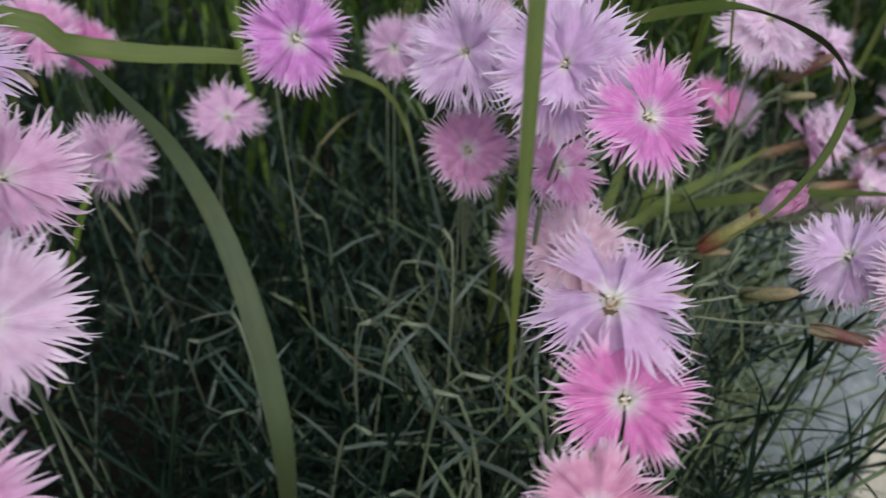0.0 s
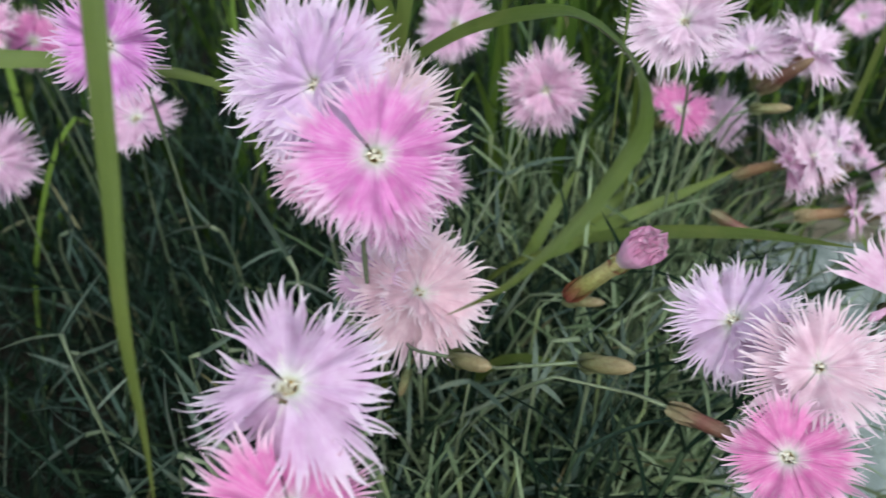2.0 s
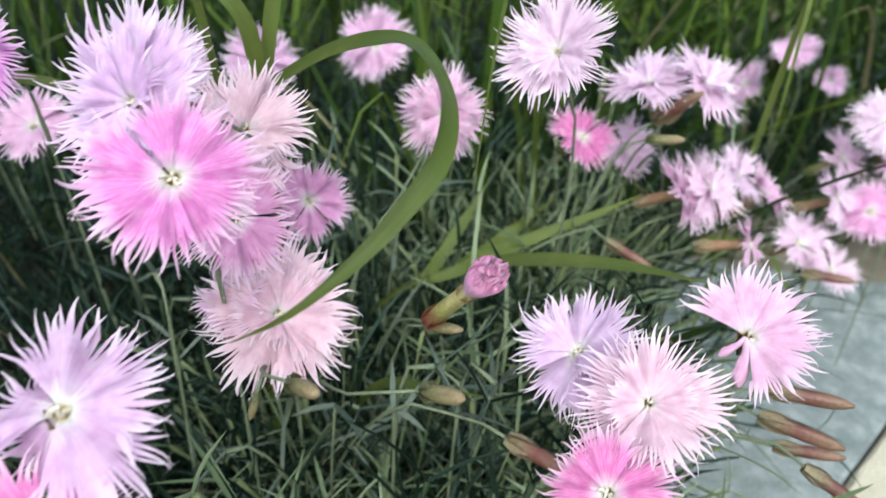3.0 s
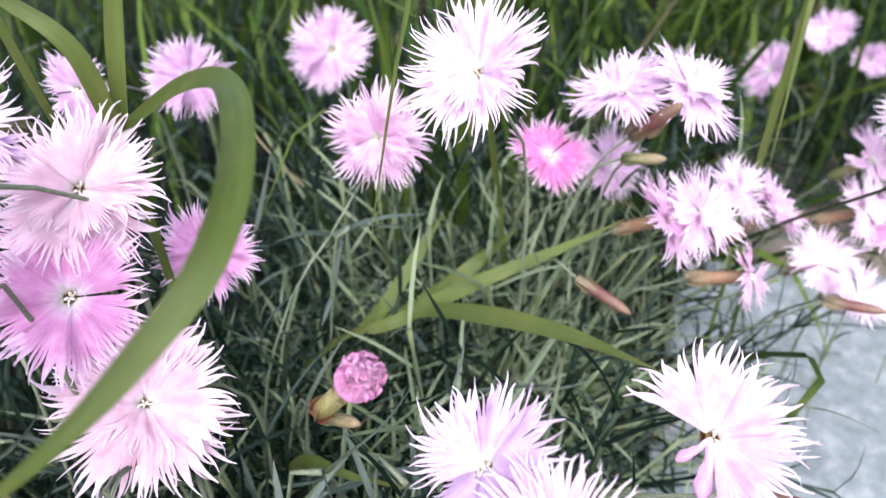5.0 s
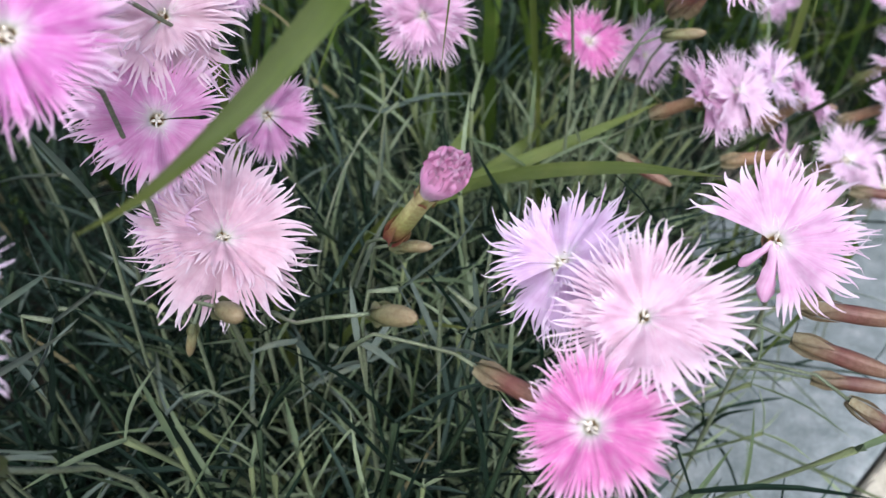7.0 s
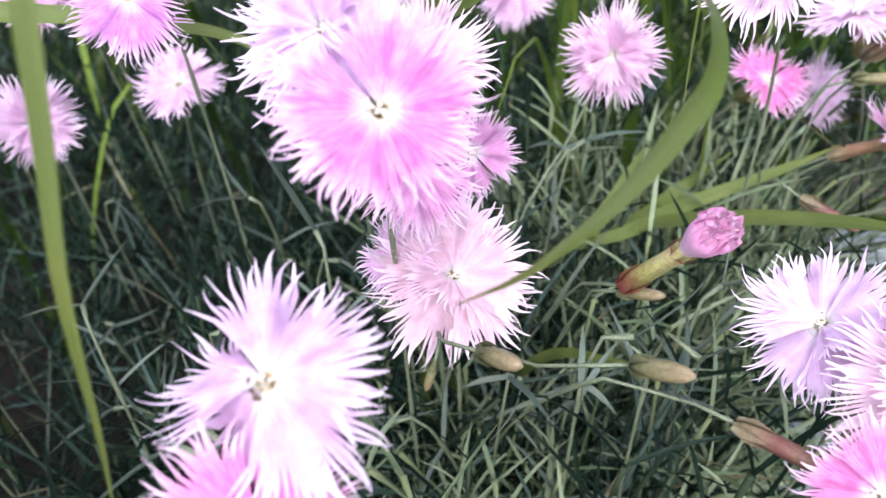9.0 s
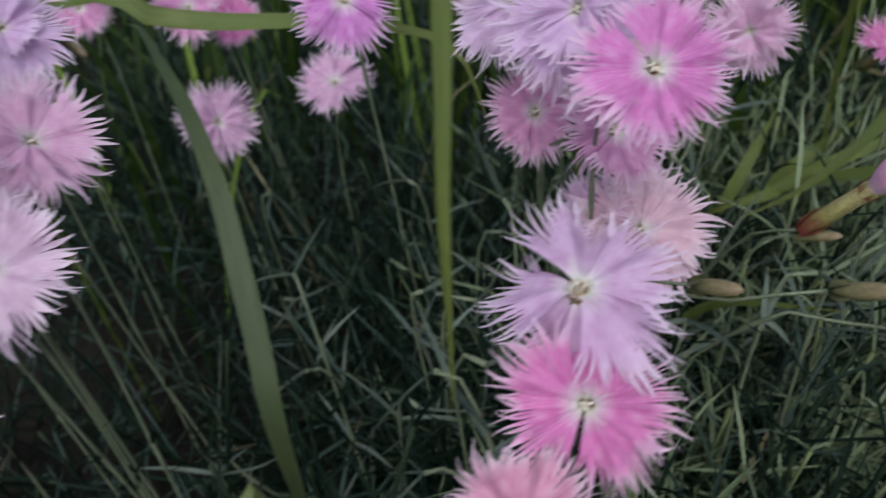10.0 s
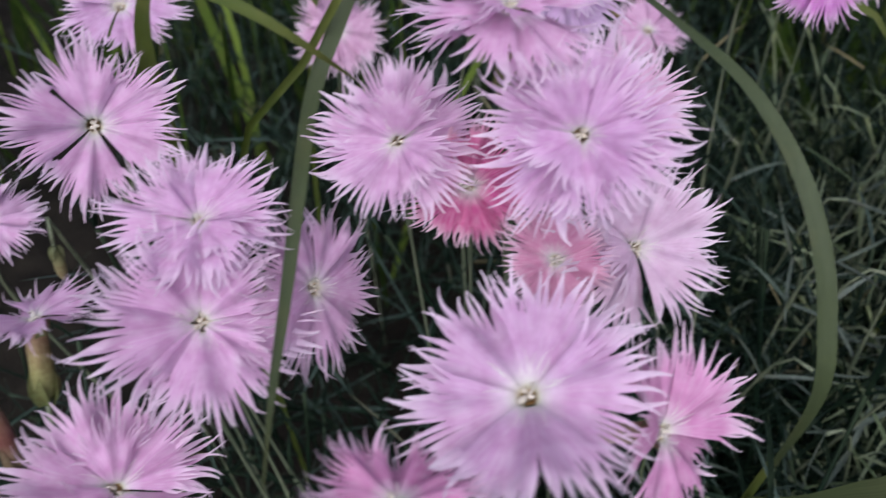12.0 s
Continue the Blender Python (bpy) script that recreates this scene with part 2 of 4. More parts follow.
def ribbon(points, width, shape, facing, fold=0.25, n=18, twist=0.0):
    """A leaf blade with a keeled cross-section and real thickness at its keel; shape: widths along it, 0 to 1; facing: where its face looks, or several such ways along it."""
    p = bend(points, n)
    w = width * np.interp(np.linspace(0, 1, n), np.linspace(0, 1, len(shape)), shape)
    t = np.gradient(p, axis=0)
    t /= np.linalg.norm(t, axis=1)[:, None] + 1e-12
    verts, uvs, faces = [], [], []
    face = np.atleast_2d(np.asarray(facing, float))
    face = np.stack([np.interp(np.linspace(0, 1, n), np.linspace(0, 1, len(face)), face[:, k]) for k in range(3)], 1)
    for i in range(n):
        side = np.cross(t[i], face[i])
        side /= np.linalg.norm(side) + 1e-9
        up = np.cross(side, t[i])
        a = twist * i / (n - 1)
        side, up = math.cos(a) * side + math.sin(a) * up, math.cos(a) * up - math.sin(a) * side
        for k, (x, y) in enumerate(((-0.5, 0.5), (-0.27, 0.16), (0, 0), (0.27, 0.16), (0.5, 0.5), (0.5, 0.49), (0.22, 0.02), (0, -0.12), (-0.22, 0.02), (-0.5, 0.49))):
            verts.append(p[i] + w[i] * (x * side + y * fold * up))
            uvs.append(((0, 0.25, 0.5, 0.75, 1.0, 1.0, 0.7, 0.5, 0.3, 0.0)[k], i / (n - 1)))
    for i in range(n - 1):
        for k in (0, 1, 2, 3, 5, 6, 7, 8):
            a = i * 10 + k
            faces.append((a, a + 1, a + 11, a + 10))
    return verts, faces, uvs


# ---- petals: a fan with pleats and a deeply cut fringe, 1 unit long ----
def petal_mesh(seed, teeth=15):
    """A fan-shaped petal, 1 unit long, its outer edge and sides cut into fine curling teeth."""
    rng = np.random.default_rng(seed)
    verts, faces, uvs = [], [], []
    cols, rows = 2 * teeth, 9
    half = radians(41 + rng.uniform(-3, 4))
    lean, wave, ph = rng.uniform(-0.05, 0.05), rng.uniform(0.03, 0.08), rng.uniform(0, 6)
    dome, fold = rng.uniform(0.02, 0.13), rng.uniform(-0.02, 0.06)
    ruffle, cup = rng.uniform(0.08, 0.22), rng.uniform(0.10, 0.42)
    first = 0.062

    def height(u, r):
        mouth = -0.05 * max(0.0, 1 - (r - first) / 0.07) ** 2
        return (mouth + 0.20 * r - cup * r * r + wave * math.sin(3.2 * u + ph) * r + ruffle * (1 - 0.75 * u * u) * math.sin(7 * u + 2 * ph) * r * r
                + lean * u * r - dome * u * u * r * min(1.0, r / 0.55) + fold * math.exp(-(u / 0.16) ** 2) * r)

    top = [0.68 - 0.13 * abs(2 * c / cols - 1) ** 2.6 + rng.uniform(-0.03, 0.03) for c in range(cols + 1)]
    for c in range(2, cols, 2):
        top[c] -= rng.uniform(0.02, 0.16)
    for i in range(rows + 1):
        v = (i / rows) ** 1.15
        for c in range(cols + 1):
            u = 2 * c / cols - 1
            r = first + (top[c] - first) * v
            a = half * u * (0.90 + 0.10 * min(1.0, r / 0.38))
            pleat = 0.008 * r * (0.5 + r) * (1 if c % 2 else -1)
            verts.append((r * math.cos(a), r * math.sin(a), height(u, r) + pleat))
            uvs.append(((u + 1) / 2, r))
    for i in range(rows):
        for c in range(cols):
            a = i * (cols + 1) + c
            faces.append((a, a + 1, a + cols + 2, a + cols + 1))
    last = rows * (cols + 1)
    for k in range(teeth):
        ids = [last + 2 * k, last + 2 * k + 1, last + 2 * k + 2]
        b0, b1, b2 = (np.array(verts[i]) for i in ids)
        u = (2 * k + 1) / teeth - 1
        long = (0.98 - 0.11 * abs(u) ** 1.8) * rng.uniform(0.87, 1.04) - 0.63 + 0.10 * abs(u) ** 2
        a = half * u * 1.05 + rng.normal(0, 0.08) + 0.42 * u * abs(u)
        d = np.array((math.cos(a), math.sin(a), 0.0))
        s = np.array((-d[1], d[0], 0.0))
        w0 = np.linalg.norm(b2 - b0)
        curl, sway, hook = rng.normal(0.04, 0.22), rng.normal(0, 0.13), rng.normal(0, 0.15)
        slope = -0.10 + rng.normal(0, 0.12)
        prev = ids
        steps = 6
        for j in range(1, steps + 1):
            q = j / steps
            width = w0 * (0.66 * (1 - q) ** 1.0 + 0.10)
            mid = b1 + d * long * (q - 0.10 * abs(hook) * q ** 4) + s * long * (sway * q * q + hook * q ** 4) + np.array((0, 0, slope * long * q + curl * long * q * q + abs(hook) * 0.6 * long * q ** 4))
            row = []
            for x, up in ((-0.5, 0), (0, 0.14), (0.5, 0)):
                verts.append(tuple(mid + s * width * x + np.array((0, 0, up * width))))
                uvs.append(((u + 1) / 2 + 0.03 * x, 0.62 + 0.38 * q))
                row.append(len(verts) - 1)
            faces += [(prev[0], prev[1], row[1], row[0]), (prev[1], prev[2], row[2], row[1])]
            prev = row
    # long pale hairs round the throat
    for k in range(4):
        a = half * rng.uniform(-0.8, 0.8)
        d, s = np.array((math.cos(a), math.sin(a), 0.0)), np.array((-math.sin(a), math.cos(a), 0.0))
        r0, long, sway = rng.uniform(0.11, 0.20), rng.uniform(0.08, 0.20), rng.normal(0, 0.05)
        b = d * r0 + (0, 0, height(a / half, r0) + 0.004)
        k0 = len(verts)
        for q in range(5):
            c = b + d * long * q / 4 + np.array((0, 0, 0.05 * math.sin(q / 4 * 2.2))) + s * sway * (q / 4) ** 2
            for x in (-1, 1):
                verts.append(tuple(c + s * x * 0.006 * (1 - 0.21 * q)))
                uvs.append((0.5, 0.12))
        for q in range(4):
            faces.append((k0 + 2 * q, k0 + 2 * q + 1, k0 + 2 * q + 3, k0 + 2 * q + 2))
    return mesh_of("petal", verts, faces, uvs, PETAL)


PETALS = [petal_mesh(11 + k, 19 + k % 4) for k in range(18)]


def rolled_petal_mesh(seed):
    """A wilted petal rolled up lengthwise and curled in at its tip, 1 unit long."""
    rng = np.random.default_rng(seed)
    verts, faces, uvs = [], [], []
    rows, cols = 16, 18
    ph = rng.uniform(0, 6)
    for i in range(rows + 1):
        v = i / rows
        thick = 0.085 + 0.055 * min(1.0, v / 0.7) - 0.08 * max(0.0, (v - 0.8) / 0.2) ** 2
        for c in range(cols + 1):
            a = 2.7 * math.pi * c / cols + 0.8 * v
            r = thick * (0.45 + 0.55 * c / cols) * (1 + 0.14 * math.sin(6 * v + 3 * a + ph) + 0.09 * math.sin(17 * v + 5 * a))
            verts.append((0.06 + 0.90 * v + 0.03 * math.sin(a) * v, r * math.cos(a) + 0.06 * math.sin(3 * v + ph) * v, r * math.sin(a) - 0.22 * v * v + 0.30 * max(0.0, v - 0.8) ** 1.2))
            uvs.append((c / cols, 0.20 + 0.25 * v))
    for i in range(rows):
        for c in range(cols):
            q = i * (cols + 1) + c
            faces.append((q, q + 1, q + cols + 2, q + cols + 1))
    return mesh_of("rolled_petal", verts, faces, uvs, PETAL)


ROLLED_PETALS = [rolled_petal_mesh(70), rolled_petal_mesh(71)]


def calyx_mesh(length, radius, mat, mouth=1.15, closed=False):
    n = 9
    pts = [(0, 0, -length * (1 - i / (n - 1))) for i in range(n)]
    v, f, u = tube(pts, [radius * k for k in ((0.40, 0.74, 0.92, 1.0, 1.04, 1.03, 0.95, 0.74, 0.26) if closed else (0.35, 0.85, 1.0, 1.0, 0.98, 0.95, 0.92, 0.95, mouth))], 10)
    if not closed:
        f = f[:-1]
    # teeth at the mouth
    pieces = [(v, f, u)]
    for k in range(0 if closed else 5):
        a = k * 2 * math.pi / 5
        d = np.array((math.cos(a), math.sin(a), 0))
        pieces.append(ribbon([d * radius * 1.0 + np.array((0, 0, -length * 0.12)), d * radius * 1.2 + np.array((0, 0, length * 0.04))], radius * 0.9, (1.0, 0.7, 0.08), d, 0.2, 4))
    return mesh_of("calyx", *joined(pieces), mat)


def bract_mesh(length, radius, mat):
    """A scale that hugs the foot of a calyx."""
    d, up = np.array((1.0, 0.0, 0.0)), np.array((0.0, 0.0, 1.0))
    line = [d * radius * 0.50 - up * length * 1.01, d * radius * 0.96 - up * length * 0.84, d * radius * 1.06 - up * length * 0.62]
    v, f, u = ribbon(line, radius * 1.25, (0.8, 1.0, 0.1), d, 0.45, 6)
    return mesh_of("bract", v, f, [(x, 0.02 + 0.25 * y) for x, y in u], mat)


CALYX_MESH = calyx_mesh(0.024, 0.0029, CALYX)
TAN_MESH = calyx_mesh(0.027, 0.0030, TAN)
SPENT_MESH = calyx_mesh(0.028, 0.0027, SPENT, 0.5, True)
BUD_MESH = calyx_mesh(0.0155, 0.0020, BUD, 0.35, True)
OPENING_MESH = calyx_mesh(0.027, 0.0025, OPENING, 1.1)
BRACTS = {"tan": bract_mesh(0.027, 0.0030, TAN), "flower": bract_mesh(0.024, 0.0029, CALYX), "spent": bract_mesh(0.028, 0.0027, SPENT), "bud": bract_mesh(0.0155, 0.0020, BUD), "opening": bract_mesh(0.027, 0.0025, OPENING)}


def styles_mesh(seed):
    """Two short curled styles and a few anthers in the throat."""
    rng = np.random.default_rng(seed)
    pieces = []
    a0 = rng.uniform(0, 6.3)
    for k in range(2):
        a = a0 + k * 2.6
        d = np.array((math.cos(a), math.sin(a), 0))
        s = np.array((-d[1], d[0], 0))
        pieces.append(tube(bend([d * 0.0002 + (0, 0, -0.003), d * 0.0005 + (0, 0, 0.0004), d * 0.0014 + (0, 0, 0.0014), d * 0.0020 + s * 0.0008 + (0, 0, 0.0006)], 8), (0.00030, 0.00028, 0.00016), 5))
    for k in range(3):
        a = a0 + 1.2 + k * 2.0 + rng.uniform(-0.3, 0.3)
        d = np.array((math.cos(a), math.sin(a), 0))
        tip = d * rng.uniform(0.0004, 0.0012) + (0, 0, rng.uniform(-0.0012, 0.0006))
        pieces.append(tube(bend([d * 0.0006 + (0, 0, -0.003), d * 0.0009 + (0, 0, -0.001), tip], 5), (0.00014, 0.00012), 4))
        pieces.append(tube(bend([tip - d * 0.0006, tip + (0, 0, 0.0002), tip + d * 0.0006], 5), (0.00016, 0.00042, 0.00016), 6))
    return mesh_of("pistil", *joined(pieces), STYLE)


def throat_mesh():
    """An open cup, its floor down in the calyx."""
    v, f, u = tube([(0, 0, -0.0045), (0, 0, -0.004), (0, 0, -0.002), (0, 0, -0.0004)], (0.0008, 0.0012, 0.0015, 0.0017), 12)
    return mesh_of("throat", v, f[:-1], u, THROAT)


STYLES = [styles_mesh(40 + k) for k in range(4)]
THROAT_MESH = throat_mesh()


def stem_leaf_pieces(at, along, size, rng):
    """A pair of narrow leaves at a node of a stem."""
    out = []
    along = along / (np.linalg.norm(along) + 1e-9)
    side = np.cross(along, rng.normal(size=3))
    side /= np.linalg.norm(side)
    for s in (-1, 1):
        tip = at + along * size * rng.uniform(0.55, 0.85) + s * side * size * rng.uniform(0.5, 0.8)
        mid = at + along * size * 0.5 + s * side * size * 0.22
        out.append(ribbon([at, mid, tip], 0.0021, (0.8, 1.0, 0.85, 0.5, 0.05), along, 0.35, 8))
    return out


def stem_meshes(points, radius, rng, leaves=True, n=22):
    """Stem with swollen nodes, and its leaves."""
    p = bend(points, n)
    r = np.full(n, radius)
    nodes = list(range(4, n - 3, 5))
    for k in nodes:
        r[k] *= 1.7
    stem = mesh_of("stem", *tube(p, r, 6), STEM)
    leaf = []
    if leaves:
        for k in nodes[1:]:
            leaf += [mesh_of("leaf", *piece, SHADED_SHOOT) for piece in stem_leaf_pieces(p[k], p[k] - p[k + 1], rng.uniform(0.016, 0.030), rng)]
    return stem, leaf


def basis(z, spin):
    z = Vector(z).normalized()
    return (z.to_track_quat("Z", "Y").to_matrix() @ Matrix.Rotation(radians(spin), 3, "Z")).to_4x4()


count = 0


def flower(at, facing, size, colour, spin=None, wilted=(), bow=None, full=0, angles=None, wide=None, tan=False):
    """A fringed pink on its stem: five petals, calyx, throat and stamens; angles: how the petals stand round the throat; wide: how broad they are; bow: a direction and the degrees by which petals on that side hang; full: how many shorter petals stand inside; tan: an older, browned calyx."""
    global count
    count += 1
    rng = np.random.default_rng(500 + count)
    spin = rng.uniform(0, 72) if spin is None else spin
    at, z = Vector(at), Vector(facing).normalized()
    foot = Vector((at.x - 0.5 * z.x * 0.08 + rng.uniform(-0.02, 0.02), at.y - z.y * 0.05 + rng.uniform(0.0, 0.03), GROUND))
    root = new("dianthus_flower")
    root.matrix_basis = Matrix.Translation(foot)
    tagged(root, f"{SAY[colour]} fringed dianthus flower on a thin green stem", "flower", "fringed flowers of the bed")
    head = Matrix.Translation(at - foot) @ basis(z, spin)
    spread = wide or rng.uniform(0.93, 1.10)
    whirl = 1 if rng.random() < 0.5 else -1          # each petal overlaps the next
    hue = np.array(PIGMENT[colour]) * (0.76, 0.68, 0.78) * rng.uniform(0.97, 1.02, 3)
    for k in range(5):
        long = size / 2 * rng.uniform(0.93, 1.06)
        turn = Matrix.Rotation(radians(angles[k] - spin if angles else 72 * k + rng.uniform(-12, 12)), 4, "Z")
        hang = 0.0
        if bow:
            way = (head @ turn).to_3x3() @ Vector((1, 0, 0))
            hang = bow[1] * max(0.0, way.dot(Vector(bow[0]).normalized()))
        lift = Matrix.Rotation(radians(rng.uniform(-28, 16) + hang), 4, "Y")
        roll = Matrix.Rotation(radians(whirl * rng.uniform(0, 7)), 4, "X")
        lay = Matrix.Translation((0, 0, 0.0001 * k))
        if k in wilted:
            turn, long, spread = turn @ Matrix.Rotation(radians(-6), 4, "Y"), long * (0.70, 0.50)[k % 2], 1.0
        ob = part("petal", ROLLED_PETALS[k % 2] if k in wilted else PETALS[int(rng.integers(len(PETALS)))], root, head @ lay @ turn @ lift @ roll @ Matrix.Diagonal((long, long * spread * rng.uniform(0.94, 1.06), long, 1)))
        ob.color = (*np.clip(hue * rng.uniform(0.95, 1.04), 0, 0.9), 1)
    for k in range(full):
        long = size / 2 * rng.uniform(0.58, 0.82)
        m = Matrix.Translation((0, 0, 0.0006)) @ Matrix.Rotation(radians(spin + 360 * (k + 0.5) / full + rng.uniform(-18, 18)), 4, "Z") @ Matrix.Rotation(radians(-rng.uniform(14, 40)), 4, "Y") @ Matrix.Rotation(radians(rng.uniform(-12, 12)), 4, "X")
        ob = part("petal", PETALS[int(rng.integers(len(PETALS)))], root, head @ m @ Matrix.Diagonal((long, long * rng.uniform(0.8, 1.0), long, 1)))
        ob.color = (*np.clip(hue * rng.uniform(0.97, 1.04), 0, 0.9), 1)
    part("throat", THROAT_MESH, root, head)
    part("pistil", STYLES[count % 4], root, head @ Matrix.Rotation(rng.uniform(0, 6), 4, "Z") @ Matrix.Scale(1.3, 4), "pale curled styles and stamens")
    cup = part("calyx", TAN_MESH if tan else CALYX_MESH, root, head @ Matrix.Translation((0, 0, -0.0005)), "ribbed tan and reddish calyx" if tan else "ribbed green calyx")
    for k in range(4):
        part("bract", BRACTS["tan" if tan else "flower"], cup, Matrix.Rotation(k * math.pi / 2 + 0.3, 4, "Z"))
    base = at - z * (0.0275 if tan else 0.0245) - foot
    mid = base + (-z * 0.035 + Vector((0, 0, -0.02)))
    low = Vector((mid.x * 0.45, mid.y * 0.45, mid.z * 0.5))
    stem, leaf = stem_meshes([base, mid, low, (0, 0, 0)], 0.0007, rng)
    part("stem", stem, root)
    for me in leaf:
        part("leaf", me, root)
    return root


def bud(at, facing, kind, foot, via=None, size=1.0):
    """A closed, opening or spent bud on a thin stem; at: the tip of its calyx."""
    global count
    count += 1
    rng = np.random.default_rng(500 + count)
    at, z, foot = Vector(at), Vector(facing).normalized(), Vector(foot)
    me, length, label = {"bud": (BUD_MESH, 0.0155, "small closed yellowish green dianthus bud on a thin stem"),
                         "spent": (SPENT_MESH, 0.028, "spent dianthus calyx, brown and reddish, on a thin stem"),
                         "opening": (OPENING_MESH, 0.027, "opening mauve dianthus bud with rolled petals on its stem")}[kind]
    root = new("dianthus_bud" if kind != "spent" else "spent_flower")
    root.matrix_basis = Matrix.Translation(foot)
    tagged(root, label, "flower bud" if kind != "spent" else "seed head", "buds of the bed")
    head = Matrix.Translation(at - foot) @ basis(z, rng.uniform(0, 90)) @ Matrix.Diagonal((size, size, size, 1))
    cup = part("calyx", me, root, head)
    for k in range(4):
        part("bract", BRACTS[kind], cup, Matrix.Rotation(k * math.pi / 2 + 0.3, 4, "Z"))
    if kind == "opening":
        part("rolled_petal_knob", ROLLED, root, head @ Matrix.Translation((0, 0, -0.001)) @ Matrix.Diagonal((0.84, 0.84, 1.14, 1)), "tightly rolled mauve petals").color = (0.86, 0.42, 0.68, 1)
    base = at - z * length * size - foot
    way = [base] + ([Vector(p) - foot for p in via] if via else [base * 0.6 - z * 0.02]) + [Vector((0, 0, 0))]
    stem, leaf = stem_meshes(way, 0.0006, rng)
    part("stem", stem, root)
    for me in leaf:
        part("leaf", me, root)
    return root


def rolled_mesh():
    """Petals still folded into a knob: a pale smooth cup, its rim crowded with crinkled, fringed folds."""
    rng = np.random.default_rng(7)
    pieces = []
    rows, cols = 10, 40
    verts, faces, uvs = [], [], []
    for i in range(rows + 1):
        v = i / rows
        for c in range(cols):
            a = 2 * math.pi * c / cols
            r = 0.0025 + 0.0031 * math.sin(min(1.0, v * 1.35) * math.pi / 2) ** 1.4 - 0.0011 * max(0.0, v - 0.74) / 0.26
            r *= 1 + 0.05 * v * math.sin(5 * a + 1.5 * v) + 0.025 * v * math.sin(13 * a)
            verts.append((r * math.cos(a), r * math.sin(a), 0.0105 * v + 0.0006 * v * math.sin(5 * a + 1)))
            uvs.append((c / cols, 0.12 + 0.30 * v ** 1.5))
    for i in range(rows):
        for c in range(cols):
            a, b = i * cols + c, i * cols + (c + 1) % cols
            faces.append((a, b, b + cols, a + cols))
    pieces.append((verts, faces, uvs))
    v, f, u = tube([(0, 0, 0.0088), (0, 0, 0.0098), (0, 0, 0.0106), (0, 0, 0.0111), (0, 0, 0.0113)], (0.0046, 0.0043, 0.0036, 0.0024, 0.0008), 24)
    pieces.append((v, f, [(x, 0.5) for x, y in u]))
    for ring, (radius, n, tall) in enumerate(((0.0052, 15, 0.0034), (0.0045, 13, 0.0046), (0.0036, 10, 0.0052), (0.0022, 7, 0.0056), (0.0008, 3, 0.0056))):
        for k in range(n):
            a = 2 * math.pi * (k + rng.uniform(-0.3, 0.3)) / n + ring
            d = np.array((math.cos(a), math.sin(a), 0.0))
            s = np.array((-d[1], d[0], 0.0))
            high = tall * rng.uniform(0.7, 1.2)
            inward = rng.uniform(0.1, 0.7) * min(radius, 0.003)
            p = bend([d * radius * 0.98 + (0, 0, 0.0080), d * radius + s * rng.normal(0, 0.0005) + (0, 0, 0.0078 + 0.55 * high),
                      d * (radius - 0.45 * inward) + s * rng.normal(0, 0.0007) + (0, 0, 0.0080 + high), d * (radius - inward) + s * rng.normal(0, 0.0008) + (0, 0, 0.0078 + high * rng.uniform(0.6, 1.0))], 8)
            v, f, u = ribbon(p, rng.uniform(0.0014, 0.0026), (0.9, 1.0, 1.0, 0.8, 0.3), d * 0.8 + s * rng.normal(0, 0.5) + (0, 0, 0.2), 0.5, 8, rng.normal(0, 0.7))
            pieces.append((v, f, [(x, 0.46 + 0.42 * y ** 2) for x, y in u]))
    return mesh_of("rolled_petals", *joined(pieces), PETAL)


ROLLED = rolled_mesh()


def grass_plant(foot, label):
    root = new("grass_plant")
    root.matrix_basis = Matrix.Translation(foot)
    return tagged(root, label, "grass", "grass plants among the flowers")


def blade(plant, points, width, shape, facing, fold=0.25, n=22, name="blade", label="", mat=None):
    """A blade or stem of a grass plant, its line given in the world."""
    off = np.array(plant.matrix_basis.translation)
    return part(name, mesh_of(name, *ribbon(np.array(points) - off, width, shape, facing, fold, n), mat or BLADE), plant, Matrix(), label)


# ---- ground, kerb and edging ----
INNER, INNER_WAY = np.array((0.236, 0.400)), np.array((0.150, 0.989))      # where the paving meets the bed
OUTER, OUTER_WAY = np.array((0.345, 0.391)), np.array((0.600, 0.800))      # its other edge, along the path


def inside(x, y):
    """How far a place lies on the bed's side of the paving."""
    return (INNER[0] - x) * INNER_WAY[1] + (y - INNER[1]) * INNER_WAY[0]


def on_line(base, way, y, off=0.0):
    """The place on a line at that y, moved off to its right."""
    p = base + way * (y - base[1]) / way[1] + np.array((way[1], -way[0])) * off
    return p[0], p[1]


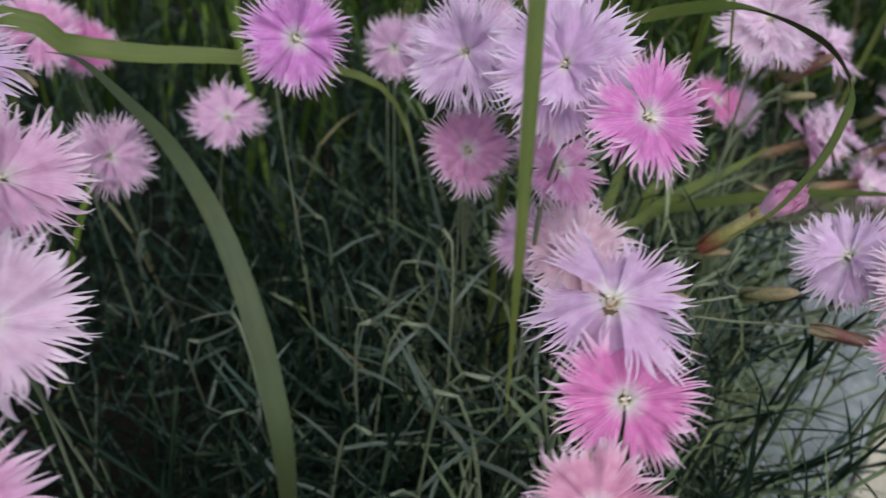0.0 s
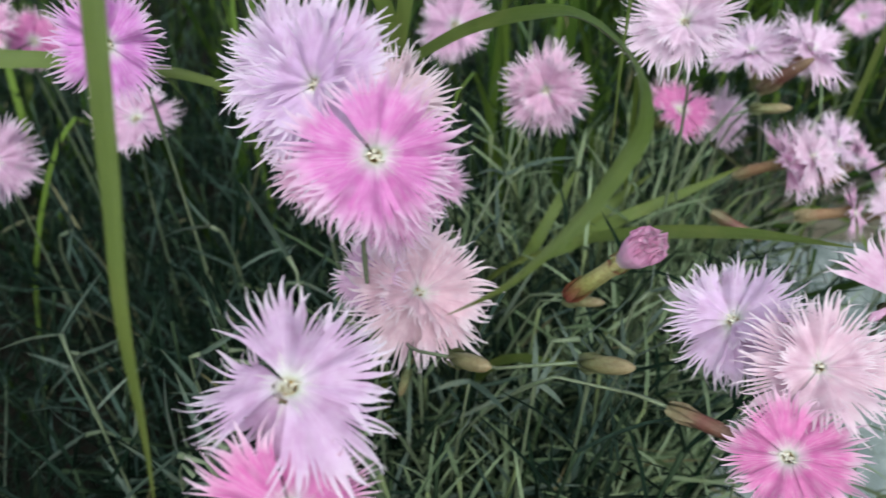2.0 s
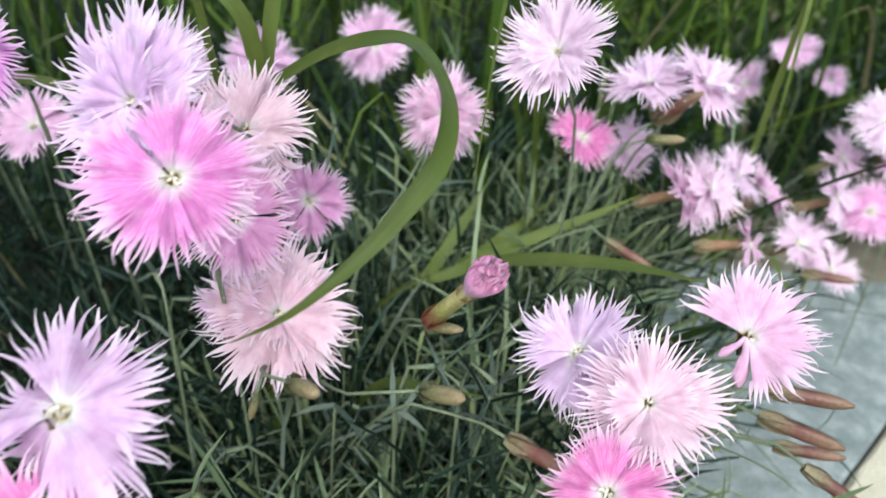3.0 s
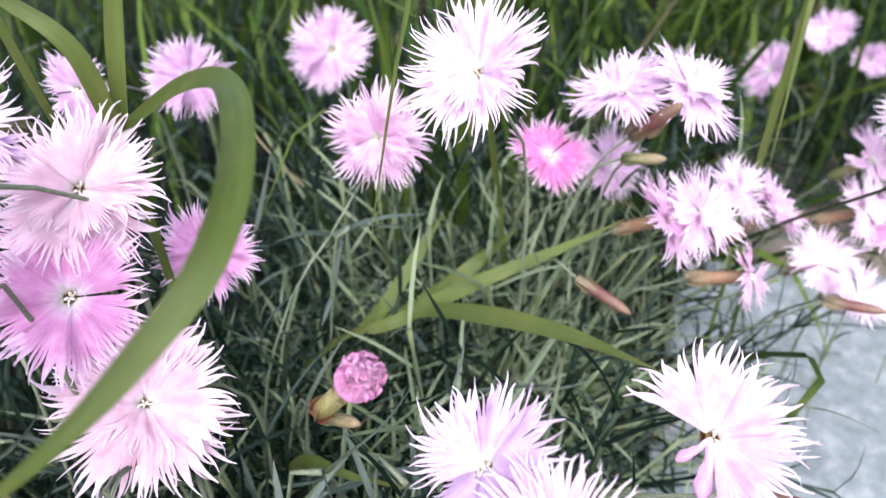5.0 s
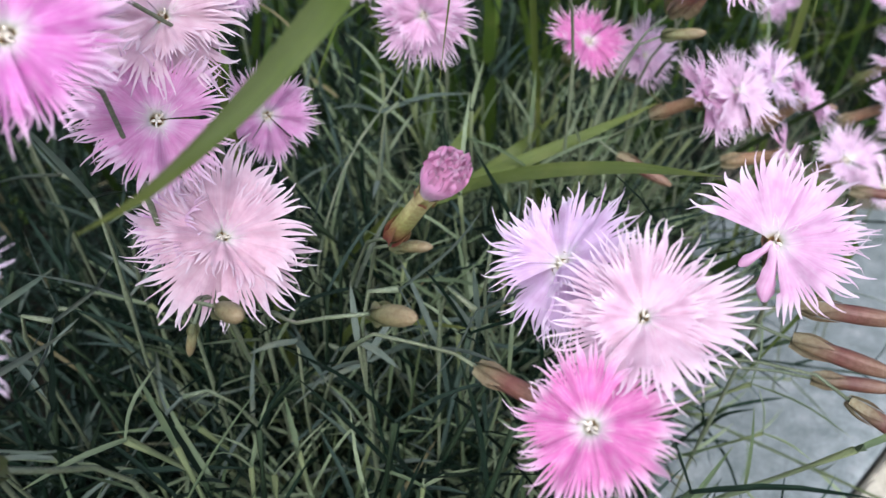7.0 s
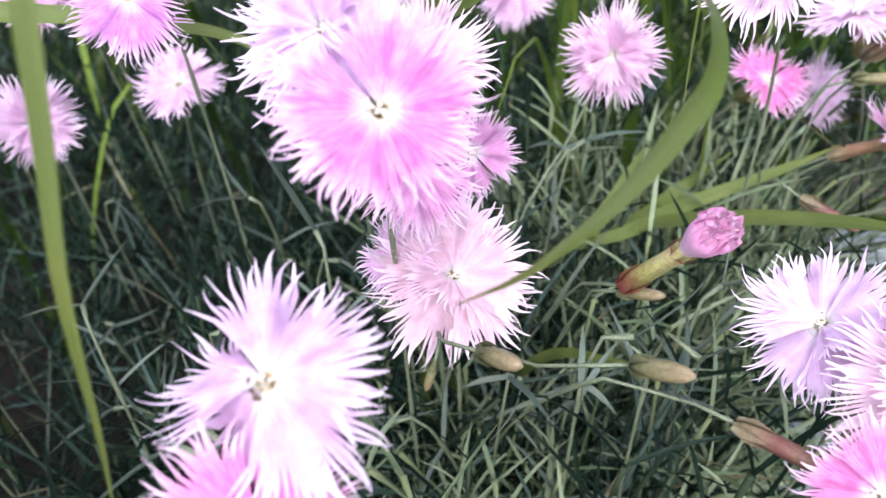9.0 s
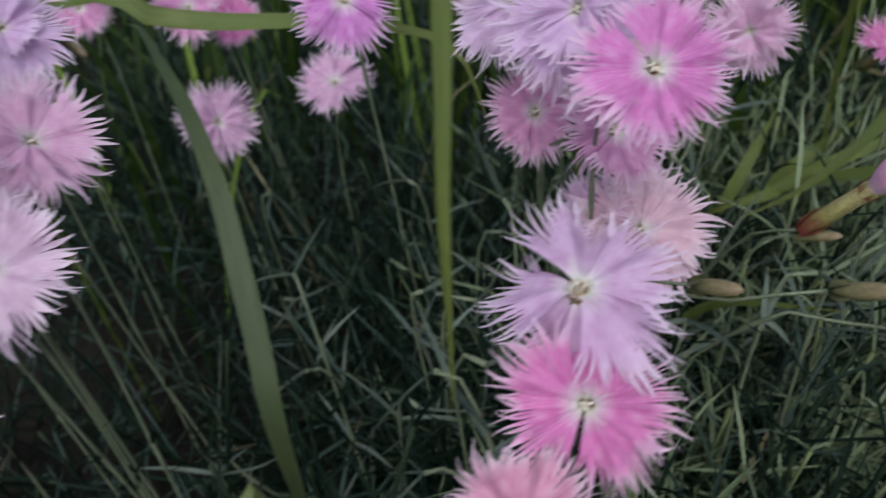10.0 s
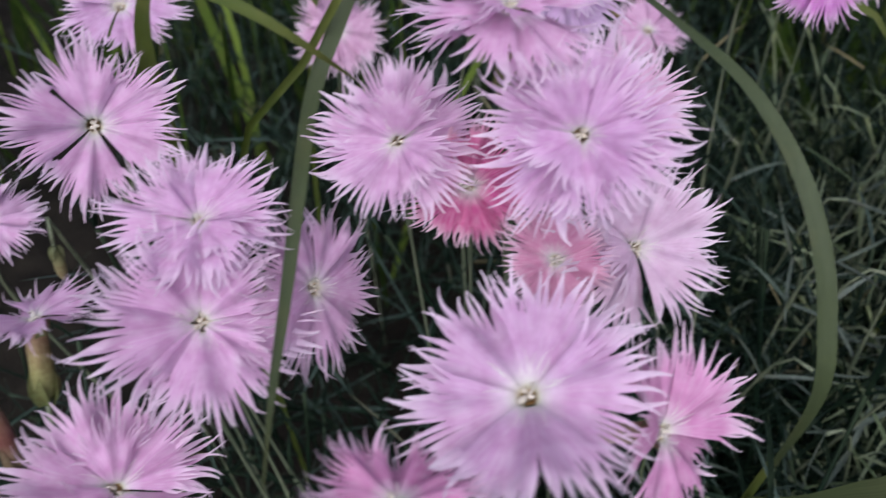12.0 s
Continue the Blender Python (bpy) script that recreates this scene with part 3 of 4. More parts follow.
def stone(name, corners, z0, z1, mat, rough, seed):
    """A flat stone with worn, rounded edges on a plan of four corners."""
    rng = np.random.default_rng(seed)
    bm = bmesh.new()
    low = [bm.verts.new((x, y, z0)) for x, y in corners]
    high = [bm.verts.new((x, y, z1)) for x, y in corners]
    bm.faces.new(low[::-1])
    bm.faces.new(high)
    for k in range(4):
        bm.faces.new((low[k], low[(k + 1) % 4], high[(k + 1) % 4], high[k]))
    bmesh.ops.subdivide_edges(bm, edges=bm.edges[:], cuts=14, use_grid_fill=True)
    sharp = [e for e in bm.edges if len(e.link_faces) == 2 and e.calc_face_angle(0) > 1.0]
    bmesh.ops.bevel(bm, geom=sharp, offset=0.004, segments=3, affect="EDGES", profile=0.6)
    for v in bm.verts:
        v.co += Vector(rng.normal(0, rough, 3)) + Vector((0, 0, 0.0015 * noise.noise(v.co * 25)))
    bmesh.ops.recalc_face_normals(bm, faces=bm.faces[:])
    me = bpy.data.meshes.new(name)
    bm.to_mesh(me)
    bm.free()
    me.polygons.foreach_set("use_smooth", [True] * len(me.polygons))
    me.materials.append(mat)
    return new(name, me)


def ground_material():
    """Dark soil in the bed, trodden earth on the other side of the paving."""
    m, n, l = material("garden ground")
    geo = n.new("ShaderNodeNewGeometry")
    big = noise_of(n, l, geo.outputs["Position"], 30.0, 5.0)
    small = noise_of(n, l, geo.outputs["Position"], 380.0, 3.0)
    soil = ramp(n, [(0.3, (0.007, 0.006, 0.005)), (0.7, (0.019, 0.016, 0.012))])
    trod = ramp(n, [(0.3, (0.13, 0.11, 0.085)), (0.7, (0.21, 0.185, 0.15))])
    l.new(big.outputs["Fac"], soil.inputs[0])
    l.new(big.outputs["Fac"], trod.inputs[0])
    across = n.new("ShaderNodeVectorMath")
    across.operation = "DOT_PRODUCT"
    l.new(geo.outputs["Position"], across.inputs[0])
    across.inputs[1].default_value = (INNER_WAY[1], -INNER_WAY[0], 0.0)
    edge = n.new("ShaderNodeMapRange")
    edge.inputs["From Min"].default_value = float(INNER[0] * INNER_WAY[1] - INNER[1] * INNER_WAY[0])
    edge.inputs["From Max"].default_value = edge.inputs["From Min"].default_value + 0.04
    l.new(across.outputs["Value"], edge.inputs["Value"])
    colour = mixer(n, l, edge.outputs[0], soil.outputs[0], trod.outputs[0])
    finish(n, l, colour, 0.95, 0.0, None, small.outputs["Fac"], 0.003, 0.1)
    return m


def ground_sheet():
    """One sheet to the horizon, lumpy under the bed, a little lower beside the paving."""
    xs = np.concatenate([[-2000, -200, -20, -6], np.linspace(-2.5, 2.5, 140), [6, 20, 200, 2000]])
    ys = np.concatenate([[-2000, -200, -20, -6], np.linspace(-2.0, 3.0, 140), [6, 20, 200, 2000]])
    verts, faces = [], []
    for y in ys:
        for x in xs:
            bed = min(1.0, max(0.0, (inside(x, y) - 0.01) / 0.06))
            lump = 0.012 * noise.noise(Vector((x * 14, y * 14, 0))) + 0.008 * noise.noise(Vector((x * 40, y * 40, 3))) if abs(x) < 2.6 and -2.1 < y < 3.1 else 0.0
            verts.append((x, y, GROUND - 0.04 + 0.02 * bed + lump * (0.15 + 0.85 * bed)))
    w = len(xs)
    for j in range(len(ys) - 1):
        for i in range(w - 1):
            a = j * w + i
            faces.append((a, a + 1, a + w + 1, a + w))
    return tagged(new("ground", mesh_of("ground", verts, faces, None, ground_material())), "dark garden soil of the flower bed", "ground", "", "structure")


ground_sheet()
for k, (y0, y1) in enumerate(((0.300, 0.800),)):
    corners = [on_line(INNER, INNER_WAY, y0), on_line(OUTER, OUTER_WAY, y0), on_line(OUTER, OUTER_WAY, y1), on_line(INNER, INNER_WAY, y1)]
    tagged(stone("paving_slab", corners, PAVE - 0.10, PAVE, CONCRETE, 0.0003, 60 + k), "grey concrete paving slab with a worn speckled top", "paving slab", "slabs beside the bed")
    corners = [on_line(OUTER, OUTER_WAY, y0, 0.003), on_line(OUTER, OUTER_WAY, y0, 0.036), on_line(OUTER, OUTER_WAY, y1, 0.036), on_line(OUTER, OUTER_WAY, y1, 0.003)]
    tagged(stone("edging_stone", corners, PAVE - 0.10, PAVE - 0.003, SAND, 0.0004, 90 + k), "beige sandstone edging strip along the paving", "edging stone", "edging of the paving")

# ---- flowers ----
flower((-0.0545, 0.2722, 0.2681), (0.41, -0.87, 0.29), 0.048, "magenta")
flower((-0.0251, 0.3618, 0.2365), (0.10, -0.95, 0.31), 0.038, "pale")
flower((-0.1627, 0.31, 0.193), (0.63, -0.68, 0.38), 0.047, "pale", full=3)
flower((-0.1199, 0.366, 0.192), (0.34, -0.35, 0.87), 0.050, "pale")
flower((0.044, 0.217, 0.281), (-0.16, -0.87, 0.47), 0.052, "lilac", full=4)
flower((0.0125, 0.27, 0.266), (-0.10, -0.88, 0.46), 0.054, "lilac", full=4)
flower((0.066, 0.192, 0.275), (0.35, -0.79, 0.50), 0.044, "orchid")
flower((0.0485, 0.2661, 0.2522), (0.58, -0.56, 0.60), 0.052, "peach", full=4)
flower((0.0508, 0.2471, 0.2297), (0.61, -0.67, 0.43), 0.047, "pink")
flower((0.052, 0.309, 0.201), (0.60, -0.62, 0.50), 0.040, "pink")
flower((0.061, 0.2475, 0.1896), (0.50, -0.51, 0.70), 0.058, "peach", full=5)
flower((0.055, 0.151, 0.239), (0.14, -0.18, 0.97), 0.051, "mist", 9, bow=((0.0, -1.0, 0.0), 50), angles=(68, 150, -8, 218, 286), wide=0.98)
flower((0.0590, 0.1345, 0.2185), (-0.14, -0.70, 0.70), 0.045, "hot", 18, angles=(88, 18, 160, 226, 313), wide=0.92)
flower((0.05, 0.108, 0.206), (-0.19, -0.16, 0.97), 0.042, "salmon")
flower((0.167, 0.235, 0.202), (-0.39, -0.47, 0.79), 0.048, "lilac", bow=((-0.3, -0.8, -0.4), 40), full=2)
flower((0.187, 0.214, 0.205), (-0.06, -0.66, 0.75), 0.048, "peach", full=5)
flower((0.177, 0.19, 0.193), (-0.21, -0.46, 0.86), 0.040, "hot")
flower((0.223, 0.257, 0.2), (-0.24, -0.63, 0.74), 0.048, "pale", 22, wilted=(3, 4), angles=(122, 52, -20, 238, 282), wide=1.14)
flower((0.0972, 0.3786, 0.2166), (0.04, -0.92, 0.38), 0.050, "pale", full=4)
flower((0.149, 0.328, 0.267), (-0.21, -0.66, 0.72), 0.052, "white", full=4)
flower((0.1663, 0.4138, 0.1952), (0.44, -0.59, 0.68), 0.042, "hot")
flower((0.1935, 0.4435, 0.1776), (0.60, -0.60, 0.60), 0.043, "white", full=3, wide=0.95, tan=True)
flower((0.195, 0.413, 0.228), (-0.36, -0.28, 0.89), 0.050, "white", full=4)
flower((0.2218, 0.4154, 0.2293), (0.51, -0.19, 0.84), 0.053, "white", full=4, wide=1.15, tan=True)
flower((0.2197, 0.3972, 0.1776), (0.74, -0.4, 0.54), 0.046, "pale", full=3, wide=1.12, tan=True)
flower((0.2343, 0.4054, 0.1777), (0.68, -0.48, 0.56), 0.047, "white", full=3, wide=1.12)
flower((0.2544, 0.4332, 0.1725), (0.62, -0.29, 0.73), 0.04, "white", full=3, wide=1.15)
flower((0.3125, 0.4695, 0.1124), (0.47, -0.58, 0.67), 0.048, "white", tan=True)
flower((0.2591, 0.3951, 0.1531), (0.91, -0.23, 0.34), 0.035, "pale", wide=1.1, tan=True)
flower((0.3408, 0.5246, 0.1493), (0.63, -0.32, 0.7), 0.045, "white")
flower((0.36, 0.5, 0.125), (0.12, -0.75, 0.65), 0.046, "pink")
flower((0.3671, 0.7678, 0.145), (-0.42, -0.58, 0.69), 0.050, "pale")
flower((0.4378, 0.8569, 0.09), (-0.32, -0.59, 0.74), 0.040, "mauve")
flower((0.324, 0.736, 0.12), (-0.70, -0.50, 0.51), 0.055, "pale")
flower((-0.0153, 0.4258, 0.2172), (0.43, -0.83, 0.35), 0.046, "mauve")
flower((0.0306, 0.5051, 0.2055), (0.22, -0.93, 0.30), 0.055, "pale")
flower((-0.2366, 0.4469, 0.2017), (0.54, -0.72, 0.44), 0.045, "hot")
flower((-0.2431, 0.4141, 0.2199), (0.27, -0.85, 0.45), 0.055, "pink")
flower((0.0151, 0.2837, 0.2176), (-0.02, -0.81, 0.58), 0.046, "pink")
flower((0.042, 0.2490, 0.1935), (-0.45, -0.68, 0.55), 0.036, "pale")
flower((-0.258, 0.107, 0.268), (0.67, -0.57, 0.47), 0.054, "mauve", angles=(80, 15, 162, 243, 325), wide=0.84)
flower((-0.2061, 0.0794, 0.2657), (0.37, -0.19, 0.91), 0.048, "mauve", full=4)
flower((-0.199, 0.062, 0.25), (0.46, -0.28, 0.84), 0.056, "mauve", full=4)
flower((-0.182, 0.086, 0.243), (0.87, -0.17, 0.46), 0.048, "mauve")
flower((-0.2415, 0.0521, 0.2483), (0.02, 0.34, 0.94), 0.036, "mauve")
flower((-0.2162, 0.032, 0.2139), (0.53, -0.09, 0.85), 0.056, "mauve", full=4)
flower((-0.3389, 0.1117, 0.2087), (0.60, -0.23, 0.77), 0.044, "mauve")
flower((-0.168, 0.118, 0.271), (0.34, -0.76, 0.55), 0.050, "mauve", full=4)
flower((-0.12, 0.115, 0.283), (0.09, -0.78, 0.62), 0.053, "mauve", full=4)
flower((-0.141, 0.128, 0.305), (0.05, -0.18, 0.98), 0.052, "mauve", full=4)
flower((-0.15, 0.122, 0.257), (0.24, -0.76, 0.61), 0.042, "deep")
flower((-0.104, 0.129, 0.239), (0.60, -0.46, 0.65), 0.056, "white", full=3)
flower((-0.123, 0.112, 0.245), (0.27, -0.67, 0.69), 0.034, "salmon")
flower((-0.119, 0.063, 0.251), (0.05, -0.40, 0.91), 0.060, "mauve")
flower((-0.09, 0.076, 0.231), (0.76, -0.21, 0.61), 0.050, "pink", angles=(-62, -5, 50, 115, 236), wide=1.12)
flower((-0.1373, 0.0325, 0.2498), (-0.05, 0.30, 0.94), 0.040, "pink")
flower((-0.2743, 0.292, 0.2096), (0.41, -0.71, 0.57), 0.052, "pale")
flower((-0.3141, 0.1898, 0.2625), (0.44, -0.26, 0.86), 0.050, "mauve")
flower((-0.1170, 0.1688, 0.2580), (0.69, -0.40, 0.60), 0.051, "pale", full=4)
flower((-0.1410, 0.1960, 0.2835), (0.72, -0.44, 0.53), 0.050, "lilac", full=4)
flower((-0.33, 0.85, 0.19), (0.35, -0.80, 0.48), 0.048, "lilac")
flower((-0.18, 0.95, 0.17), (0.25, -0.85, 0.45), 0.045, "lilac")
flower((0.02, 0.90, 0.20), (0.1, -0.85, 0.5), 0.055, "salmon")
flower((-0.05, 0.98, 0.18), (0.1, -0.85, 0.5), 0.045, "lilac")
flower((0.16, 0.72, 0.235), (-0.1, -0.85, 0.5), 0.055, "pink")
flower((0.52, 0.84, 0.12), (-0.3, -0.7, 0.6), 0.05, "pale")
flower((0.44, 0.66, 0.15), (-0.4, -0.6, 0.6), 0.05, "pink")
flower((0.40, 0.58, 0.14), (-0.5, -0.5, 0.6), 0.05, "white")
flower((0.375, 0.545, 0.10), (0.1, -0.6, 0.7), 0.048, "pale")
flower((-0.34, 0.42, 0.22), (0.5, -0.7, 0.45), 0.05, "pink")
flower((0.352, 0.505, 0.185), (-0.30, -0.60, 0.70), 0.048, "white")
flower((0.372, 0.520, 0.160), (0.20, -0.70, 0.65), 0.046, "pale")
flower((0.3309, 0.4859, 0.1391), (0.72, -0.35, 0.59), 0.046, "white", full=2, wide=1.1, tan=True)
flower((0.330, 0.455, 0.105), (0.40, -0.60, 0.60), 0.040, "white")
flower((0.2769, 0.4516, 0.1549), (0.56, -0.27, 0.78), 0.042, "pale", full=2, wide=1.1, tan=True)

# ---- buds and spent flowers ----
bud((0.1310, 0.2400, 0.2180), (0.49, -0.36, 0.80), "opening", (0.03, 0.34, GROUND), [(0.095, 0.275, 0.165), (0.06, 0.31, 0.06)], 1.2)
bud((0.1280, 0.2510, 0.1912), (0.92, -0.28, 0.27), "bud", (0.035, 0.35, GROUND), [(0.105, 0.264, 0.178), (0.07, 0.31, 0.05)], 1.0)
bud((0.0610, 0.2155, 0.1690), (-0.20, -0.25, -0.80), "bud", (0.03, 0.33, GROUND), [(0.064, 0.223, 0.184), (0.056, 0.246, 0.158), (0.045, 0.28, 0.05)], 0.72)
bud((0.0939, 0.1974, 0.2060), (0.67, -0.58, 0.46), "bud", (0.03, 0.33, GROUND), [(0.066, 0.219, 0.188), (0.056, 0.245, 0.160), (0.045, 0.28, 0.05)], 1.3)
bud((0.1349, 0.2045, 0.2056), (0.69, -0.52, 0.50), "bud", (0.00, 0.32, GROUND), [(0.0964, 0.221, 0.183), (0.05, 0.27, 0.12)], 1.35)
bud((0.1700, 0.1985, 0.1870), (0.85, -0.50, 0.10), "spent", (0.02, 0.32, GROUND), [(0.137, 0.226, 0.174), (0.122, 0.233, 0.168), (0.1058, 0.2348, 0.1637), (0.07, 0.27, 0.08)], 0.9)
bud((0.2640, 0.2560, 0.1770), (0.98, -0.12, 0.03), "spent", (0.10, 0.36, GROUND), [(0.21, 0.262, 0.165), (0.15, 0.31, 0.08)])
bud((0.2660, 0.2527, 0.1590), (0.96, -0.28, -0.08), "spent", (0.10, 0.36, GROUND), [(0.215, 0.270, 0.156), (0.15, 0.31, 0.08)], 1.05)
bud((0.2810, 0.2747, 0.1320), (0.98, -0.10, 0.08), "spent", (0.10, 0.37, GROUND), [(0.225, 0.280, 0.128), (0.15, 0.32, 0.07)], 0.95)
bud((0.2860, 0.2540, 0.1260), (0.90, -0.32, -0.38), "spent", (0.10, 0.37, GROUND), [(0.235, 0.270, 0.142), (0.16, 0.31, 0.08)])
bud((0.2075, 0.3589, 0.1539), (0.85, -0.45, -0.22), "spent", (0.12, 0.43, GROUND), [(0.165, 0.385, 0.155), (0.14, 0.41, 0.05)], 0.95)
bud((0.2170, 0.3910, 0.2340), (0.50, -0.40, 0.65), "spent", (0.13, 0.40, GROUND), [(0.181, 0.402, 0.186), (0.155, 0.40, 0.08)], 1.1)
bud((0.2150, 0.3950, 0.2080), (0.85, -0.25, 0.20), "bud", (0.13, 0.41, GROUND), [(0.182, 0.402, 0.186), (0.155, 0.40, 0.08)], 1.2)
bud((0.2580, 0.4180, 0.1600), (0.85, -0.20, 0.30), "spent", (0.16, 0.47, GROUND), None)
bud((0.3350, 0.4300, 0.1150), (0.90, -0.25, 0.10), "spent", (0.22, 0.52, GROUND), None)
bud((0.2950, 0.4550, 0.1500), (0.90, -0.25, 0.10), "spent", (0.20, 0.52, GROUND), None)
bud((-0.1230, 0.2080, 0.2700), (0.70, -0.30, -0.30), "bud", (-0.16, 0.24, GROUND), [(-0.150, 0.215, 0.275), (-0.165, 0.23, 0.10)], 0.9)
bud((-0.2385, 0.0310, 0.2450), (-0.10, 0.20, 0.97), "spent", (-0.25, 0.07, GROUND), None, 0.8)
bud((-0.2620, 0.0780, 0.2320), (-0.10, -0.10, -0.90), "bud", (-0.28, 0.12, GROUND), [(-0.262, 0.082, 0.255), (-0.275, 0.11, 0.10)], 0.8)

# ---- the broad grass blades among the flowers ----
hanging = grass_plant((0.030, 0.300, GROUND), "tall grass with one long green blade hanging down among the flowers")
blade(hanging, [(0.033, 0.285, 0.255), (0.033, 0.255, 0.375), (0.029, 0.205, 0.385), (0.0275, 0.172, 0.345), (0.0275, 0.159, 0.312), (0.0275, 0.150, 0.285), (0.0275, 0.142, 0.262), (0.0275, 0.136, 0.232), (0.0275, 0.131, 0.213)],
      0.0050, (0.5, 0.6, 0.9, 1.0, 1.0, 0.95, 0.85, 0.55, 0.04), (0.2, -0.8, 0.35), 0.3, 48)
blade(hanging, [(0.030, 0.300, GROUND), (0.031, 0.292, 0.10), (0.033, 0.285, 0.262)], 0.0034, (1.0, 1.0, 0.9), (0.2, -0.8, 0.3), 0.5, name="stem")
bent = grass_plant((-0.05, 0.150, GROUND), "stout grass plant with a broad grey green blade bending over")
blade(bent, [(-0.0407, 0.143, 0.128), (-0.0380, 0.142, 0.178), (-0.0423, 0.1515, 0.203), (-0.0491, 0.1625, 0.2231), (-0.0608, 0.1781, 0.2415), (-0.0784, 0.1966, 0.2560), (-0.101, 0.2173, 0.2637), (-0.1251, 0.2395, 0.2679), (-0.148, 0.2574, 0.264)],
      0.0074, (0.5, 0.8, 1.0, 1.0, 0.92, 0.74, 0.52, 0.3, 0.04), (0.35, -0.5, 0.75), 0.15, 34, mat=GREY_BLADE)
blade(bent, [(-0.05, 0.150, GROUND), (-0.047, 0.150, 0.03), (-0.041, 0.145, 0.132)], 0.0045, (1.0, 1.0, 0.9), (0.3, -0.9, 0.2), 0.5, name="stem")
blade(bent, [(-0.043, 0.147, 0.100), (-0.0350, 0.127, 0.138), (-0.0245, 0.106, 0.183), (-0.0165, 0.0945, 0.208), (-0.006, 0.078, 0.200), (0.006, 0.058, 0.172)], 0.0165, (0.15, 0.18, 0.40, 0.9, 1.0, 0.9, 0.5, 0.05), (0.05, -0.3, 0.9), 0.12, label="short broad pale yellowish green leaf", mat=PALE_BLADE)
hooked = grass_plant((0.03, 0.335, GROUND), "grass plant with a broad green blade arching over in a hook")
blade(hooked, [(0.045, 0.294, 0.2565), (0.0758, 0.2828, 0.2769), (0.1058, 0.256, 0.2904), (0.1229, 0.2253, 0.2894), (0.1265, 0.2037, 0.2825), (0.1205, 0.1915, 0.2745), (0.1125, 0.1815, 0.2665), (0.1000, 0.1715, 0.2570), (0.0875, 0.1670, 0.2505)],
      0.0070, (0.55, 0.6, 0.72, 0.85, 1.0, 1.0, 0.95, 0.75, 0.38, 0.03), ((0.1, -0.8, 0.6), (0.2, -0.8, 0.6), (0.45, -0.7, 0.5), (0.75, -0.5, 0.4), (0.75, -0.5, 0.4), (0.75, -0.5, 0.4)), 0.18, 44)
blade(hooked, [(0.045, 0.292, 0.256), (0.043, 0.288, 0.283), (0.030, 0.286, 0.296), (0.012, 0.290, 0.300)], 0.0062, (0.8, 1.0, 0.9, 0.6, 0.04), (0.3, -0.8, 0.3))
blade(hooked, [(0.045, 0.294, 0.256), (0.051, 0.298, 0.29), (0.062, 0.306, 0.34)], 0.0055, (0.8, 1.0, 0.8, 0.4), (0.3, -0.8, 0.3))
blade(hooked, [(0.03, 0.335, GROUND), (0.040, 0.305, 0.12), (0.045, 0.293, 0.262)], 0.0034, (1.0, 1.0, 0.9), (0.3, -0.8, 0.3), 0.5, name="stem")
lying = grass_plant((-0.33, 0.32, GROUND), "grass plant with a long green blade lying across the flowers")
blade(lying, [(-0.305, 0.302, 0.16), (-0.27, 0.285, 0.245), (-0.165, 0.267, 0.274), (-0.150, 0.270, 0.264), (-0.122, 0.282, 0.256), (-0.091, 0.294, 0.252), (-0.044, 0.303, 0.245), (-0.021, 0.303, 0.234), (-0.009, 0.296, 0.208)],
      0.0085, (0.5, 0.6, 0.8, 0.95, 1.0, 1.0, 0.75, 0.45, 0.05), (0.1, -0.75, 0.6), 0.2, 34)
blade(lying, [(-0.33, 0.32, GROUND), (-0.322, 0.312, 0.06), (-0.304, 0.301, 0.166)], 0.0036, (1.0, 1.0, 0.9), (0.2, -0.8, 0.3), 0.5, name="stem")
fan = grass_plant((0.01, 0.375, GROUND), "fresh green grass plant with blades spreading in a fan")
blade(fan, [(0.100, 0.336, 0.148), (0.112, 0.337, 0.153), (0.139, 0.366, 0.154), (0.176, 0.382, 0.167), (0.200, 0.397, 0.174)], 0.0075, (0.6, 1.0, 0.9, 0.6, 0.05), (0.1, -0.6, 0.8))
blade(fan, [(0.104, 0.338, 0.148), (0.122, 0.342, 0.156), (0.152, 0.318, 0.179), (0.182, 0.290, 0.200), (0.207, 0.264, 0.215)], 0.0080, (0.5, 0.9, 1.0, 0.7, 0.05), (0.1, -0.5, 0.85))
blade(fan, [(0.102, 0.340, 0.145), (0.117, 0.366, 0.141), (0.135, 0.394, 0.144), (0.156, 0.394, 0.168)], 0.0078, (0.6, 1.0, 0.9, 0.04), (0.1, -0.7, 0.7))
blade(fan, [(0.092, 0.342, 0.138), (0.098, 0.363, 0.137), (0.107, 0.384, 0.148), (0.118, 0.407, 0.164)], 0.0070, (0.6, 1.0, 0.85, 0.04), (0.1, -0.7, 0.7))
blade(fan, [(0.01, 0.375, GROUND), (0.045, 0.355, 0.07), (0.082, 0.340, 0.134), (0.104, 0.337, 0.150)], 0.0032, (1.0, 1.0, 0.9), (0.2, -0.8, 0.3), 0.5, name="stem")
blade(fan, [(0.045, 0.352, -0.02), (0.066, 0.300, 0.078), (0.091, 0.279, 0.130), (0.115, 0.265, 0.146), (0.138, 0.262, 0.149)], 0.0085, (0.3, 0.95, 1.0, 0.7, 0.05), (0.0, -0.4, 0.9), label="dark green blade low in the foliage")
thin = grass_plant((0.15, 0.44, GROUND), "thin grass with one narrow blade hanging down")
blade(thin, [(0.144, 0.415, 0.165), (0.135, 0.36, 0.325), (0.128, 0.322, 0.283), (0.126, 0.300, 0.255), (0.1255, 0.280, 0.231)], 0.0032, (0.9, 1.0, 0.8, 0.5, 0.05), (0.0, -0.8, 0.5))
